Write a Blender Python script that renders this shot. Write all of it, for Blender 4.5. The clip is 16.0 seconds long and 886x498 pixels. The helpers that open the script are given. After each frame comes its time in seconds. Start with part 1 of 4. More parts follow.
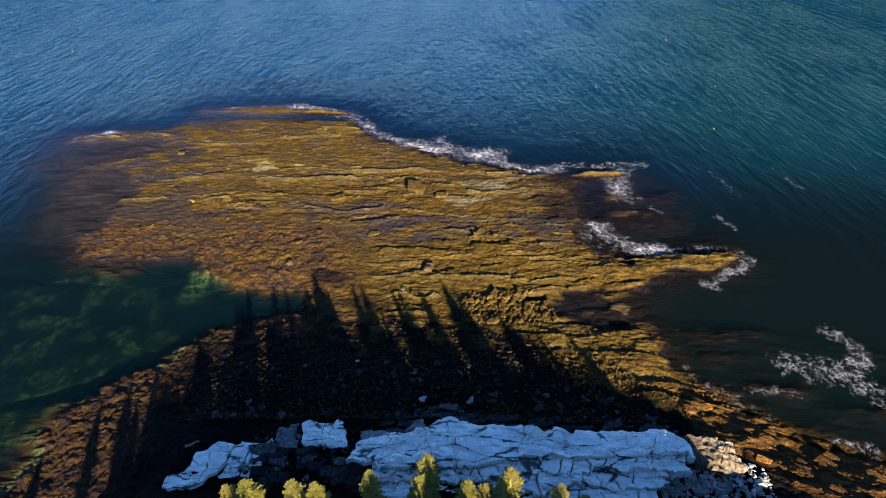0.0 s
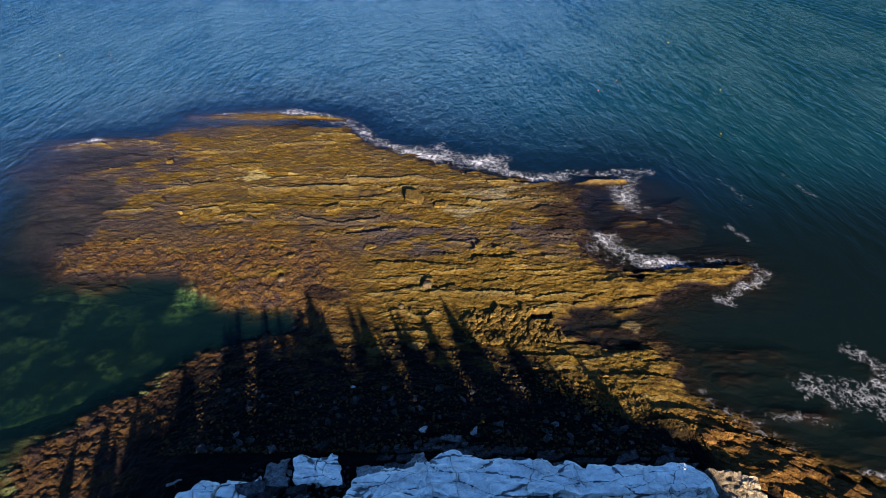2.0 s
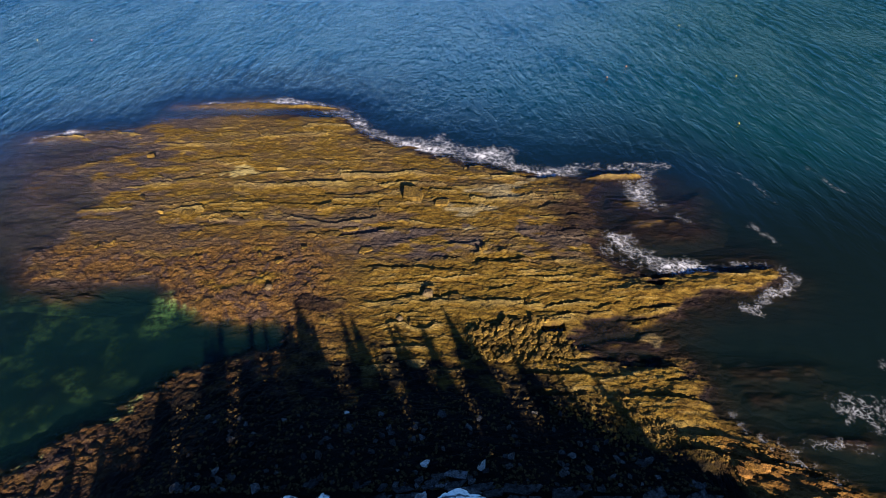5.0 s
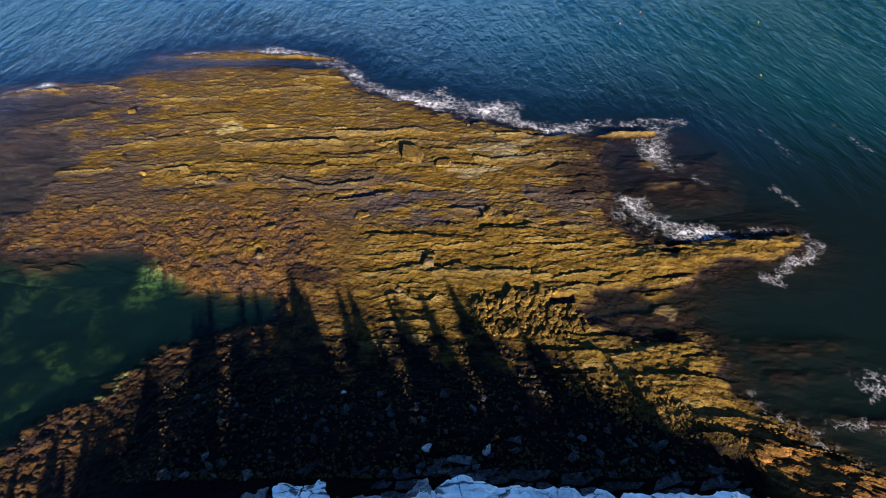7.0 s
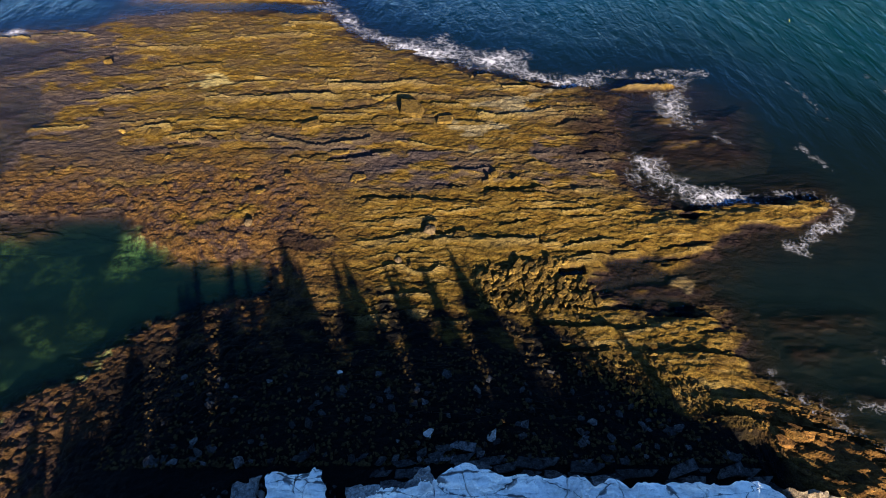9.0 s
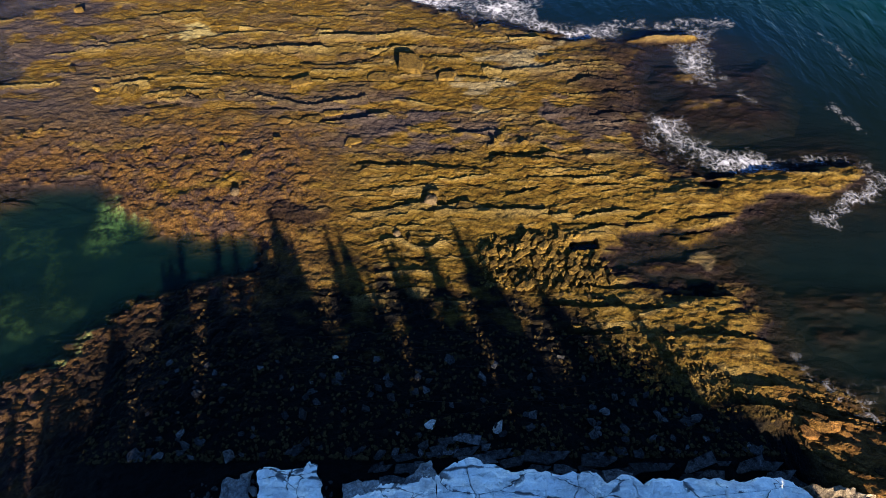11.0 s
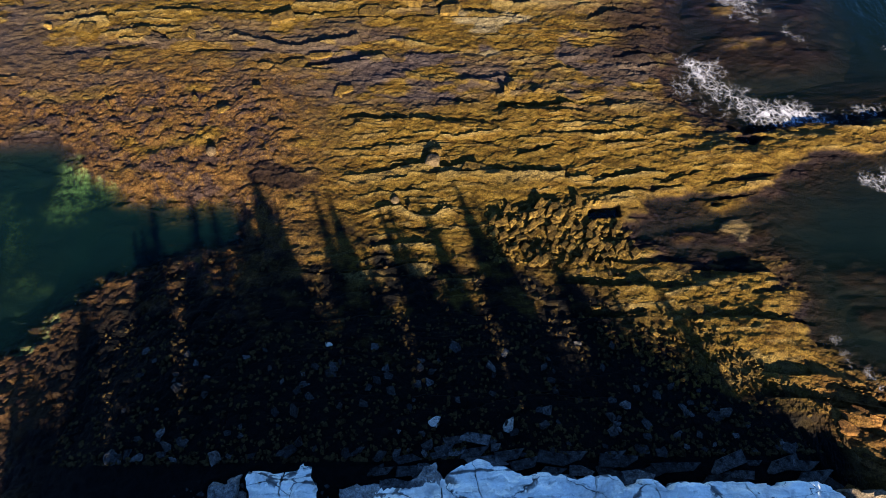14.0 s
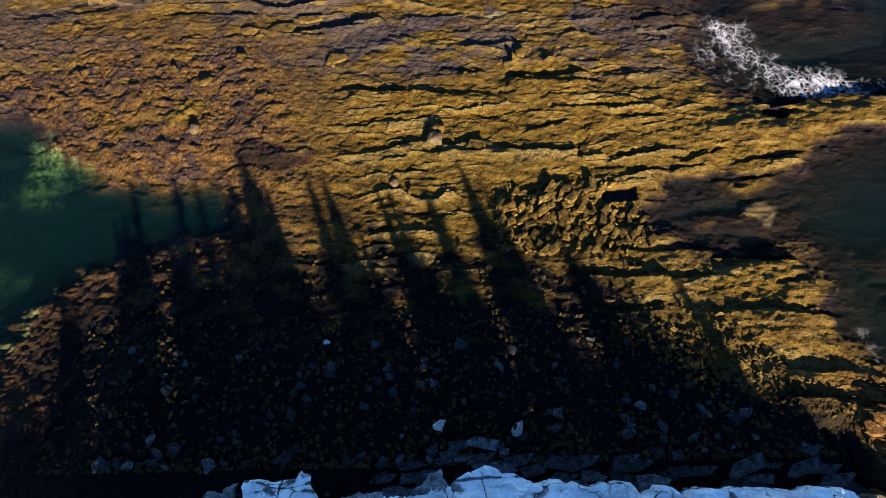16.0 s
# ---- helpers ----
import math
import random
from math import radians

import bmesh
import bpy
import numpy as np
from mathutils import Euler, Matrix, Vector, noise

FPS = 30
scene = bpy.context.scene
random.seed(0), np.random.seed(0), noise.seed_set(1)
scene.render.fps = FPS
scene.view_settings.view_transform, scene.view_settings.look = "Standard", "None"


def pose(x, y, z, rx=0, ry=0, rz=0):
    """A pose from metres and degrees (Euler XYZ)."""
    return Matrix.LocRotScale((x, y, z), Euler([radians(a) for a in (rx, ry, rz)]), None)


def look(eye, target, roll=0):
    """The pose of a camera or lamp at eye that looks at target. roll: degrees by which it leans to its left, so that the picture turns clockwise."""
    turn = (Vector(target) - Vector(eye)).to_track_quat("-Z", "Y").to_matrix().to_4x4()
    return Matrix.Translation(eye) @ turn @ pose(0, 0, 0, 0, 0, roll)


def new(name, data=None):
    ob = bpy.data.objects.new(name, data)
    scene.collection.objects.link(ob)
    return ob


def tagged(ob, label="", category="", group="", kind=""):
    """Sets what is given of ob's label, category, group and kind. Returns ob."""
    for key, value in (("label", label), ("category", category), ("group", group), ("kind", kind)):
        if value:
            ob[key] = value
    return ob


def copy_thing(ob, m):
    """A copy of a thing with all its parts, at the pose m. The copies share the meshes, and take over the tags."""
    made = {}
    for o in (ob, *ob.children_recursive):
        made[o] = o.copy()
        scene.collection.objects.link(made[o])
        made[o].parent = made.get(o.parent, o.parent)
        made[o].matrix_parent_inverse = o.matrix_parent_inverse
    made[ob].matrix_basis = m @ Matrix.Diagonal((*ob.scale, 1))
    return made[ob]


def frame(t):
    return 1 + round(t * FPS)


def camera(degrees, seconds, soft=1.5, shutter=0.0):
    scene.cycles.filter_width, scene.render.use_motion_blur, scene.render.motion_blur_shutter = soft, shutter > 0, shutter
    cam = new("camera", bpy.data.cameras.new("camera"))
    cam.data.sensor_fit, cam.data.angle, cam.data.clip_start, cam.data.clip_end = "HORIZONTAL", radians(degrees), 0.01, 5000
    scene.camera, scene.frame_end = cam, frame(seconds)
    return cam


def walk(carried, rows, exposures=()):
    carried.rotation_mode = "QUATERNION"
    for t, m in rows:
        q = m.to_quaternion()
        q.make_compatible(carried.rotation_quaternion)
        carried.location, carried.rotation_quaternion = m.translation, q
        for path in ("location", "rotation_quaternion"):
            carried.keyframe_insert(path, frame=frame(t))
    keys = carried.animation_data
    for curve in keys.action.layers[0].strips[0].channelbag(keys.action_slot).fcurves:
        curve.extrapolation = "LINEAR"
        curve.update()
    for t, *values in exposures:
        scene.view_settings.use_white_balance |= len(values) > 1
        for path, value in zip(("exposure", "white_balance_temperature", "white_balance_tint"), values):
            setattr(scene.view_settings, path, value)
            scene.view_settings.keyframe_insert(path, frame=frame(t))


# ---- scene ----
# ---- camera and its flight ----
cam = camera(81.2, 16.0, soft=0.95)
# seconds, eye x y z, degrees of pitch, yaw and lean
ROWS = [
    (0, 4.04, -53.10, 46.39, -38.81, -0.33, 0.20),
    (0.5, 3.94, -52.16, 46.20, -38.76, -0.45, 0.19),
    (1, 3.85, -51.21, 45.99, -38.72, -0.55, 0.18),
    (1.5, 3.77, -50.26, 45.77, -38.69, -0.64, 0.18),
    (2, 3.69, -49.30, 45.52, -38.65, -0.72, 0.17),
    (2.5, 3.62, -48.33, 45.26, -38.58, -0.78, 0.17),
    (3, 3.56, -47.37, 44.98, -38.50, -0.83, 0.16),
    (5.5, 3.31, -42.50, 43.38, -41.31, -0.95, 0.13),
    (6, 3.27, -41.52, 43.03, -42.67, -0.96, 0.13),
    (6.5, 3.24, -40.55, 42.66, -44.03, -0.95, 0.12),
    (7, 3.20, -39.58, 42.28, -45.39, -0.95, 0.11),
    (7.5, 3.17, -38.62, 41.89, -46.76, -0.94, 0.11),
    (8, 3.14, -37.66, 41.50, -48.12, -0.93, 0.10),
    (8.5, 3.11, -36.70, 41.10, -49.48, -0.92, 0.10),
    (9, 3.09, -35.75, 40.69, -50.84, -0.91, 0.09),
    (11.5, 2.93, -31.11, 38.62, -57.41, -0.89, 0.06),
    (12, 2.89, -30.21, 38.21, -58.69, -0.90, 0.06),
    (12.5, 2.85, -29.31, 37.80, -59.97, -0.91, 0.05),
    (13, 2.80, -28.43, 37.40, -61.25, -0.94, 0.04),
    (13.5, 2.76, -27.57, 37.00, -62.53, -0.97, 0.04),
    (14, 2.70, -26.71, 36.61, -63.79, -1.01, 0.03),
    (14.5, 2.64, -25.87, 36.23, -65.03, -1.07, 0.03),
    (15, 2.58, -25.04, 35.87, -66.26, -1.13, 0.02),
    (15.5, 2.51, -24.22, 35.51, -67.48, -1.21, 0.02),
    (16, 2.43, -23.42, 35.17, -68.71, -1.30, 0.01),
]
walk(cam, [(t, pose(x, y, z, 90 + pitch, 0, yaw) @ pose(0, 0, 0, 0, 0, lean)) for t, x, y, z, pitch, yaw, lean in ROWS],
     exposures=[(0.0, 2.42, 5300, 17), (7.0, 2.52, 5350, 17), (16.0, 2.72, 5400, 17)])

# ---- world, sun ----
SUN_UP = 17.6                      # degrees above the horizon
SHADE = Vector((-0.339, 0.941))    # the way the shadows fall on the ground
world = bpy.data.worlds.new("sky")
scene.world = world
world.use_nodes = True
wn = world.node_tree.nodes
sky = wn.new("ShaderNodeTexSky")
sky.sky_type = "NISHITA"
sky.sun_disc = False
sky.sun_elevation = radians(SUN_UP)
sky.sun_rotation = math.atan2(-SHADE.x, -SHADE.y)
sky.air_density, sky.dust_density, sky.ozone_density = 0.9, 0.0, 6.0
wn["Background"].inputs["Strength"].default_value = 0.05
world.node_tree.links.new(sky.outputs[0], wn["Background"].inputs["Color"])
sun = new("sun", bpy.data.lights.new("sun", "SUN"))
sun.data.energy, sun.data.angle, sun.data.color = 6.2, radians(0.5), (1.0, 0.80, 0.49)
up = math.tan(radians(SUN_UP))
sun.matrix_world = look((0, 0, 0), (SHADE.x, SHADE.y, -up)) 
sun.location = (40, -90, 60)


# ---- materials ----
class Mat:
    """A node material with a Principled surface and short ways to add nodes."""

    def __init__(self, name, rough=0.8, spec=0.3):
        self.m = bpy.data.materials.new(name)
        self.m.use_nodes = True
        self.t = self.m.node_tree
        self.b = self.t.nodes["Principled BSDF"]
        self.b.inputs["Roughness"].default_value = rough
        self.b.inputs["Specular IOR Level"].default_value = spec
        self.out = self.t.nodes["Material Output"]
        self.co = self.t.nodes.new("ShaderNodeTexCoord").outputs["Object"]

    def node(self, kind, **props):
        n = self.t.nodes.new(kind)
        if "data_type" in props:
            n.data_type, n.blend_type = props["data_type"], props["blend_type"]
        if "operation" in props:
            n.operation, n.use_clamp = props["operation"], props["use_clamp"]
        if "feature" in props:
            n.feature = props["feature"]
        if "attribute_name" in props:
            n.attribute_name = props["attribute_name"]
        return n

    def put(self, value, socket):
        if isinstance(value, (int, float)):
            socket.default_value = value
        elif isinstance(value, tuple):
            socket.default_value = (*value, 1.0)[:len(socket.default_value)]
        else:
            self.t.links.new(value, socket)

    def scaled(self, sx, sy, sz, turn=0):
        n = self.node("ShaderNodeMapping")
        n.inputs["Scale"].default_value = (sx, sy, sz)
        n.inputs["Rotation"].default_value = (0, 0, radians(turn))
        self.put(self.co, n.inputs["Vector"])
        return n.outputs[0]

    def noise(self, scale, detail=4, rough=0.6, vec=None, warp=0.0):
        n = self.node("ShaderNodeTexNoise")
        n.inputs["Scale"].default_value, n.inputs["Detail"].default_value = scale, detail
        n.inputs["Roughness"].default_value, n.inputs["Distortion"].default_value = rough, warp
        self.put(vec or self.co, n.inputs["Vector"])
        return n.outputs["Fac"]

    def cells(self, scale, feature="F1", vec=None):
        n = self.node("ShaderNodeTexVoronoi", feature=feature)
        n.inputs["Scale"].default_value = scale
        self.put(vec or self.co, n.inputs["Vector"])
        return n.outputs["Distance"]

    def ramp(self, fac, *stops):
        n = self.node("ShaderNodeValToRGB")
        e = n.color_ramp.elements
        while len(e) < len(stops):
            e.new(0.5)
        for el, (p, c) in zip(e, stops):
            el.position = p
            el.color = (*c, 1) if isinstance(c, tuple) else (c, c, c, 1)
        self.put(fac, n.inputs[0])
        return n.outputs[0]

    def mix(self, fac, a, b, mode="MIX"):
        n = self.node("ShaderNodeMix", data_type="RGBA", blend_type=mode)
        self.put(fac, n.inputs[0])
        self.put(a, n.inputs[6])
        self.put(b, n.inputs[7])
        return n.outputs[2]

    def math(self, op, a, b=0.0, clamp=False):
        n = self.node("ShaderNodeMath", operation=op, use_clamp=clamp)
        self.put(a, n.inputs[0])
        self.put(b, n.inputs[1])
        return n.outputs[0]

    def attr(self, name):
        return self.node("ShaderNodeAttribute", attribute_name=name).outputs["Fac"]

    def chance(self):
        return self.node("ShaderNodeObjectInfo").outputs["Random"]

    def bump(self, height, strength=0.5, distance=0.1, after=None):
        n = self.node("ShaderNodeBump")
        n.inputs["Distance"].default_value = distance
        self.put(strength, n.inputs["Strength"])
        self.put(height, n.inputs["Height"])
        if after:
            self.put(after, n.inputs["Normal"])
        return n.outputs[0]

    def done(self, colour, normal=None, rough=None):
        self.put(colour, self.b.inputs["Base Color"])
        if normal:
            self.put(normal, self.b.inputs["Normal"])
        if rough is not None:
            self.put(rough, self.b.inputs["Roughness"])
        return self.m


def ground_material():
    """Weed-grown ledges, bare rock, beach, sea bed and forest floor by what grows there, plus painted shade and
    highlights.
    """
    m = Mat("shore_rock_and_weed", 0.8, 0.04)
    along = m.scaled(0.55, 1.35, 1.0, -4)
    fine = m.noise(9.0, 6, 0.7)
    mid = m.noise(1.3, 5, 0.65, along, 0.6)
    big = m.noise(0.16, 4, 0.6)
    tufts = m.noise(3.2, 6, 0.7, None, 1.2)
    gold = m.ramp(mid, (0.30, (0.045, 0.024, 0.005)), (0.44, (0.170, 0.092, 0.011)), (0.60, (0.29, 0.176, 0.024)), (0.78, (0.42, 0.28, 0.066)))
    olive = m.mix(m.ramp(big, (0.4, 0.0), (0.65, 0.6)), gold, m.mix(0.45, gold, (0.10, 0.080, 0.012)))
    rust = m.ramp(tufts, (0.3, (0.05, 0.022, 0.013)), (0.47, (0.20, 0.098, 0.023)), (0.6, (0.285, 0.16, 0.042)), (0.75, (0.39, 0.24, 0.074)))
    gaps = m.noise(0.55, 6, 0.72, None, 0.8)
    rust = m.mix(m.ramp(gaps, (0.47, 0.0), (0.58, 0.85)), rust, m.ramp(tufts, (0.35, (0.016, 0.011, 0.014)), (0.7, (0.12, 0.080, 0.080))))
    wet = m.ramp(m.noise(0.9, 6, 0.7, along, 0.8), (0.3, (0.006, 0.004, 0.005)), (0.5, (0.024, 0.015, 0.015)), (0.75, (0.075, 0.042, 0.028)))
    bare = m.ramp(m.noise(2.2, 6, 0.7, along), (0.3, (0.16, 0.12, 0.055)), (0.6, (0.46, 0.37, 0.20)), (0.8, (0.70, 0.59, 0.32)))
    bed = m.ramp(m.noise(0.45, 5, 0.65, None, 0.8), (0.35, (0.006, 0.014, 0.014)), (0.55, (0.016, 0.032, 0.026)), (0.75, (0.045, 0.07, 0.04)))
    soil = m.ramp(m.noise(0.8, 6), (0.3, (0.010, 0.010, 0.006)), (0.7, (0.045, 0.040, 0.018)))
    # near-black beach tone with the trees' deep shade put into the colour
    beach_shade = m.ramp(m.noise(1.8, 6, 0.7), (0.3, (0.003, 0.003, 0.003)), (0.7, (0.012, 0.011, 0.010)))
    ochre = m.ramp(m.noise(1.6, 6, 0.7, along, 0.5), (0.3, (0.05, 0.022, 0.008)), (0.5, (0.19, 0.088, 0.014)), (0.7, (0.40, 0.21, 0.05)))
    # bright edge highlights painted into the colour along the ledge crests
    crest_light = m.ramp(fine, (0.3, (0.30, 0.20, 0.05)), (0.7, (0.56, 0.42, 0.16)))
    olive = m.mix(m.math("MULTIPLY", m.attr("crest"), 0.75), olive, crest_light)
    c = m.mix(m.attr("rust"), olive, rust)
    mauve = m.ramp(m.noise(1.1, 6, 0.7, along, 0.8), (0.3, (0.036, 0.025, 0.026)), (0.5, (0.092, 0.068, 0.064)), (0.75, (0.21, 0.155, 0.12)))
    c = m.mix(m.attr("mauve"), c, mauve)
    c = m.mix(m.attr("wet"), c, wet)
    c = m.mix(m.attr("ochre"), c, ochre)
    c = m.mix(m.attr("bare"), c, bare)
    c = m.mix(m.attr("bed"), c, bed)
    c = m.mix(m.math("MULTIPLY", m.attr("fronds"), m.ramp(m.noise(1.5, 5, 0.65, None, 0.4), (0.42, 0.08), (0.58, 1.0))), c, (0.40, 0.55, 0.19))
    c = m.mix(m.attr("beach_shade"), c, beach_shade)
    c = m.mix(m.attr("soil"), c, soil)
    c = m.mix(1.0, c, m.ramp(fine, (0.27, 0.035), (0.5, 0.215), (0.73, 0.52)), "MULTIPLY")
    c = m.mix(m.math("MULTIPLY", m.attr("pale"), m.ramp(fine, (0.3, 0.5), (0.6, 0.95))), c, (0.15, 0.118, 0.045))
    h = m.math("ADD", m.math("MULTIPLY", fine, 0.5), m.math("MULTIPLY", m.math("ADD", m.math("MULTIPLY", mid, 0.5), m.math("MULTIPLY", tufts, 0.8)), m.math("SUBTRACT", 1.0, m.math("MULTIPLY", m.attr("rust"), 0.75))))
    h = m.math("ADD", h, m.math("MULTIPLY", tufts, m.math("MULTIPLY", m.attr("rust"), 1.2)))
    return m.done(c, m.bump(h, 1.0, 0.13), m.ramp(fine, (0.2, 0.55), (0.8, 0.9)))


def stone_material(name, low, high, wear=0.3):
    m = Mat(name, 0.85, 0.06)
    r = m.chance()
    n = m.noise(2.5, 6, 0.7)
    c = m.mix(m.ramp(n, (0.35, 0.0), (0.65, 1.0)), low, high)
    c = m.mix(1.0, c, m.ramp(r, (0.0, 1.0 - wear), (0.8, 1.0), (1.0, 1.0 + 2.2 * wear)), "MULTIPLY")
    fine = m.noise(11.0, 5, 0.7)
    c = m.mix(1.0, c, m.ramp(fine, (0.3, 0.3), (0.7, 1.5)), "MULTIPLY")
    return m.done(c, m.bump(m.math("ADD", n, m.math("MULTIPLY", fine, 0.5)), 1.0, 0.2))


def pale_material():
    m = Mat("pale_weathered_ledge_rock", 0.85, 0.25)
    along = m.scaled(0.5, 1.5, 2.0, 8)
    n = m.noise(0.9, 6, 0.65, along, 0.4)
    stain = m.noise(0.24, 6, 0.72, None, 0.6)
    fine = m.noise(8.0, 6, 0.75)
    bend = m.node("ShaderNodeTexNoise")
    bend.inputs["Scale"].default_value, bend.inputs["Detail"].default_value = 0.9, 4
    m.put(m.co, bend.inputs["Vector"])
    shifted = m.mix(0.12, m.scaled(0.24, 0.85, 0.6, 14), bend.outputs["Color"])
    crack = m.math("MULTIPLY", m.cells(1.0, "DISTANCE_TO_EDGE", shifted), m.ramp(m.noise(0.5, 3), (0.44, 0.5), (0.56, 7.0)))
    c = m.ramp(n, (0.25, (0.62, 0.53, 0.40)), (0.45, (0.90, 0.82, 0.66)), (0.7, (0.97, 0.91, 0.77)))
    c = m.mix(m.ramp(stain, (0.54, 0.0), (0.66, 0.6)), c, (0.36, 0.31, 0.26))
    c = m.mix(1.0, c, m.ramp(fine, (0.3, 0.88), (0.7, 1.12)), "MULTIPLY")
    c = m.mix(m.ramp(crack, (0.0, 0.95), (0.02, 0.8), (0.034, 0.0)), c, (0.05, 0.045, 0.04))
    streak = m.noise(1.6, 7, 0.75, m.scaled(0.35, 1.6, 1.0, 16), 0.5)
    c = m.mix(1.0, c, m.ramp(streak, (0.34, 0.55), (0.44, 1.02), (0.7, 1.08)), "MULTIPLY")
    h = m.math("ADD", m.math("ADD", n, streak), m.math("MULTIPLY", fine, 0.3))
    h = m.math("ADD", h, m.ramp(crack, (0.0, 0.0), (0.05, 0.9)))
    return m.done(c, m.bump(h, 0.9, 0.22))


def water_material():
    """Sea: gloss by Fresnel over a body that is clear where it is thin and dark where it is deep, with foam and painted
    crest glints.
    """
    m = Mat("sea_water")
    ripple = m.scaled(1.0, 0.36, 1.0, 4)
    cross = m.scaled(1.2, 0.5, 1.0, -38)
    swell = m.scaled(0.6, 0.25, 1.0, -6)
    h = m.math("ADD", m.math("MULTIPLY", m.noise(0.85, 4, 0.55, ripple, 0.5), 0.55), m.math("MULTIPLY", m.noise(0.4, 2, 0.5, swell), 0.5))
    h = m.math("ADD", h, m.math("ADD", m.math("MULTIPLY", m.noise(1.9, 4, 0.6), 0.16), m.math("MULTIPLY", m.noise(0.7, 3, 0.55, cross, 0.3), 0.3)))
    crest = m.math("ABSOLUTE", m.math("SUBTRACT", m.noise(0.42, 3, 0.5, m.scaled(0.8, 0.22, 1.0, 3), 0.7), 0.5))
    small = m.math("ABSOLUTE", m.math("SUBTRACT", m.noise(1.0, 3, 0.55, m.scaled(0.9, 0.38, 1.0, -8), 0.6), 0.5))
    h = m.math("SUBTRACT", h, m.math("ADD", m.math("MULTIPLY", crest, 0.65), m.math("MULTIPLY", small, 0.5)))
    nrm = m.bump(h, m.attr("rough"), 0.75)
    fres = m.node("ShaderNodeFresnel")
    fres.inputs["IOR"].default_value = 1.33
    m.put(nrm, fres.inputs["Normal"])
    gloss = m.node("ShaderNodeBsdfGlossy")
    gloss.inputs["Roughness"].default_value = 0.1
    # the gloss colour tints and dims the reflected sky, most in the sheltered zones
    m.put(m.mix(m.attr("calm_dim"), m.mix(m.attr("green"), (0.35, 0.43, 0.52), (0.225, 0.305, 0.315)), (0.078, 0.086, 0.104)), gloss.inputs["Color"])
    m.put(nrm, gloss.inputs["Normal"])
    body = m.node("ShaderNodeBsdfDiffuse")
    tint = m.mix(m.attr("green"), (0.001, 0.0135, 0.0235), (0.0012, 0.013, 0.0115))
    tint = m.mix(m.attr("deep"), m.mix(0.8, tint, (0.001, 0.002, 0.002)), tint)
    tint = m.mix(m.math("MULTIPLY", m.attr("calm_dim"), 0.5), tint, (0.003, 0.005, 0.005))
    m.put(tint, body.inputs["Color"])
    clear = m.node("ShaderNodeBsdfTransparent")
    m.put(m.mix(m.attr("murk"), (0.93, 0.97, 0.95), (0.30, 0.62, 0.52)), clear.inputs["Color"])
    under = m.node("ShaderNodeMixShader")
    m.put(m.attr("murk"), under.inputs[0])
    m.put(clear.outputs[0], under.inputs[1])
    m.put(body.outputs[0], under.inputs[2])
    top = m.node("ShaderNodeMixShader")
    m.put(fres.outputs[0], top.inputs[0])
    m.put(under.outputs[0], top.inputs[1])
    m.put(gloss.outputs[0], top.inputs[2])
    lace2 = m.noise(1.1, 6, 0.66, None, 0.8)
    bend = m.node("ShaderNodeTexNoise")
    bend.inputs["Scale"].default_value, bend.inputs["Detail"].default_value = 1.1, 4
    m.put(m.co, bend.inputs["Vector"])
    swirl = m.mix(1.0, m.co, m.mix(1.0, bend.outputs["Color"], (0.55, 0.55, 0.55), "MULTIPLY"), "ADD")
    web = m.math("MINIMUM", m.cells(1.2, "DISTANCE_TO_EDGE", swirl), m.math("ADD", m.math("MULTIPLY", m.cells(2.8, "DISTANCE_TO_EDGE", swirl), 0.9), 0.015))
    lot = m.math("ADD", m.math("MULTIPLY", m.attr("foam_glint"), 0.72), m.math("MULTIPLY", m.math("SUBTRACT", lace2, 0.5), 1.7))
    core = m.ramp(lot, (0.52, 0.0), (0.80, 1.0))
    thread = m.math("MULTIPLY", m.ramp(web, (0.0, 0.9), (0.05, 0.5), (0.13, 0.0)), m.ramp(lot, (0.12, 0.0), (0.6, 0.8)))
    thick = m.math("MULTIPLY", m.math("MAXIMUM", core, thread), m.ramp(m.attr("foam_glint"), (0.02, 0.0), (0.16, 1.0)))
    foam_glint = m.node("ShaderNodeBsdfDiffuse")
    foam_glint.inputs["Color"].default_value = (0.36, 0.35, 0.37, 1)
    m.put(m.bump(lace2, 0.6, 0.1), foam_glint.inputs["Normal"])
    last = m.node("ShaderNodeMixShader")
    m.put(thick, last.inputs[0])
    m.put(top.outputs[0], last.inputs[1])
    m.put(foam_glint.outputs[0], last.inputs[2])
    m.put(last.outputs[0], m.out.inputs["Surface"])
    return m.m


def needle_material():
    m = Mat("sunlit_conifer_needles", 0.7, 0.2)
    n = m.noise(1.2, 4)
    c = m.ramp(n, (0.3, (0.045, 0.040, 0.003)), (0.5, (0.125, 0.110, 0.010)), (0.75, (0.22, 0.195, 0.025)))
    c = m.mix(m.ramp(m.chance(), (0.0, 0.0), (1.0, 0.5)), c, (0.20, 0.15, 0.03))
    return m.done(c)


def bark_material():
    m = Mat("grey_brown_bark", 0.9, 0.1)
    n = m.noise(6.0, 5, 0.7, m.scaled(3, 3, 0.5))
    return m.done(m.ramp(n, (0.3, (0.04, 0.028, 0.02)), (0.7, (0.14, 0.11, 0.085))), m.bump(n, 0.8, 0.03))


def plain_material(name, colour, rough=0.5):
    m = Mat(name, rough, 0.4)
    n = m.noise(9.0, 4)
    return m.done(m.mix(1.0, colour, m.ramp(n, (0.3, 0.8), (0.7, 1.1)), "MULTIPLY"))


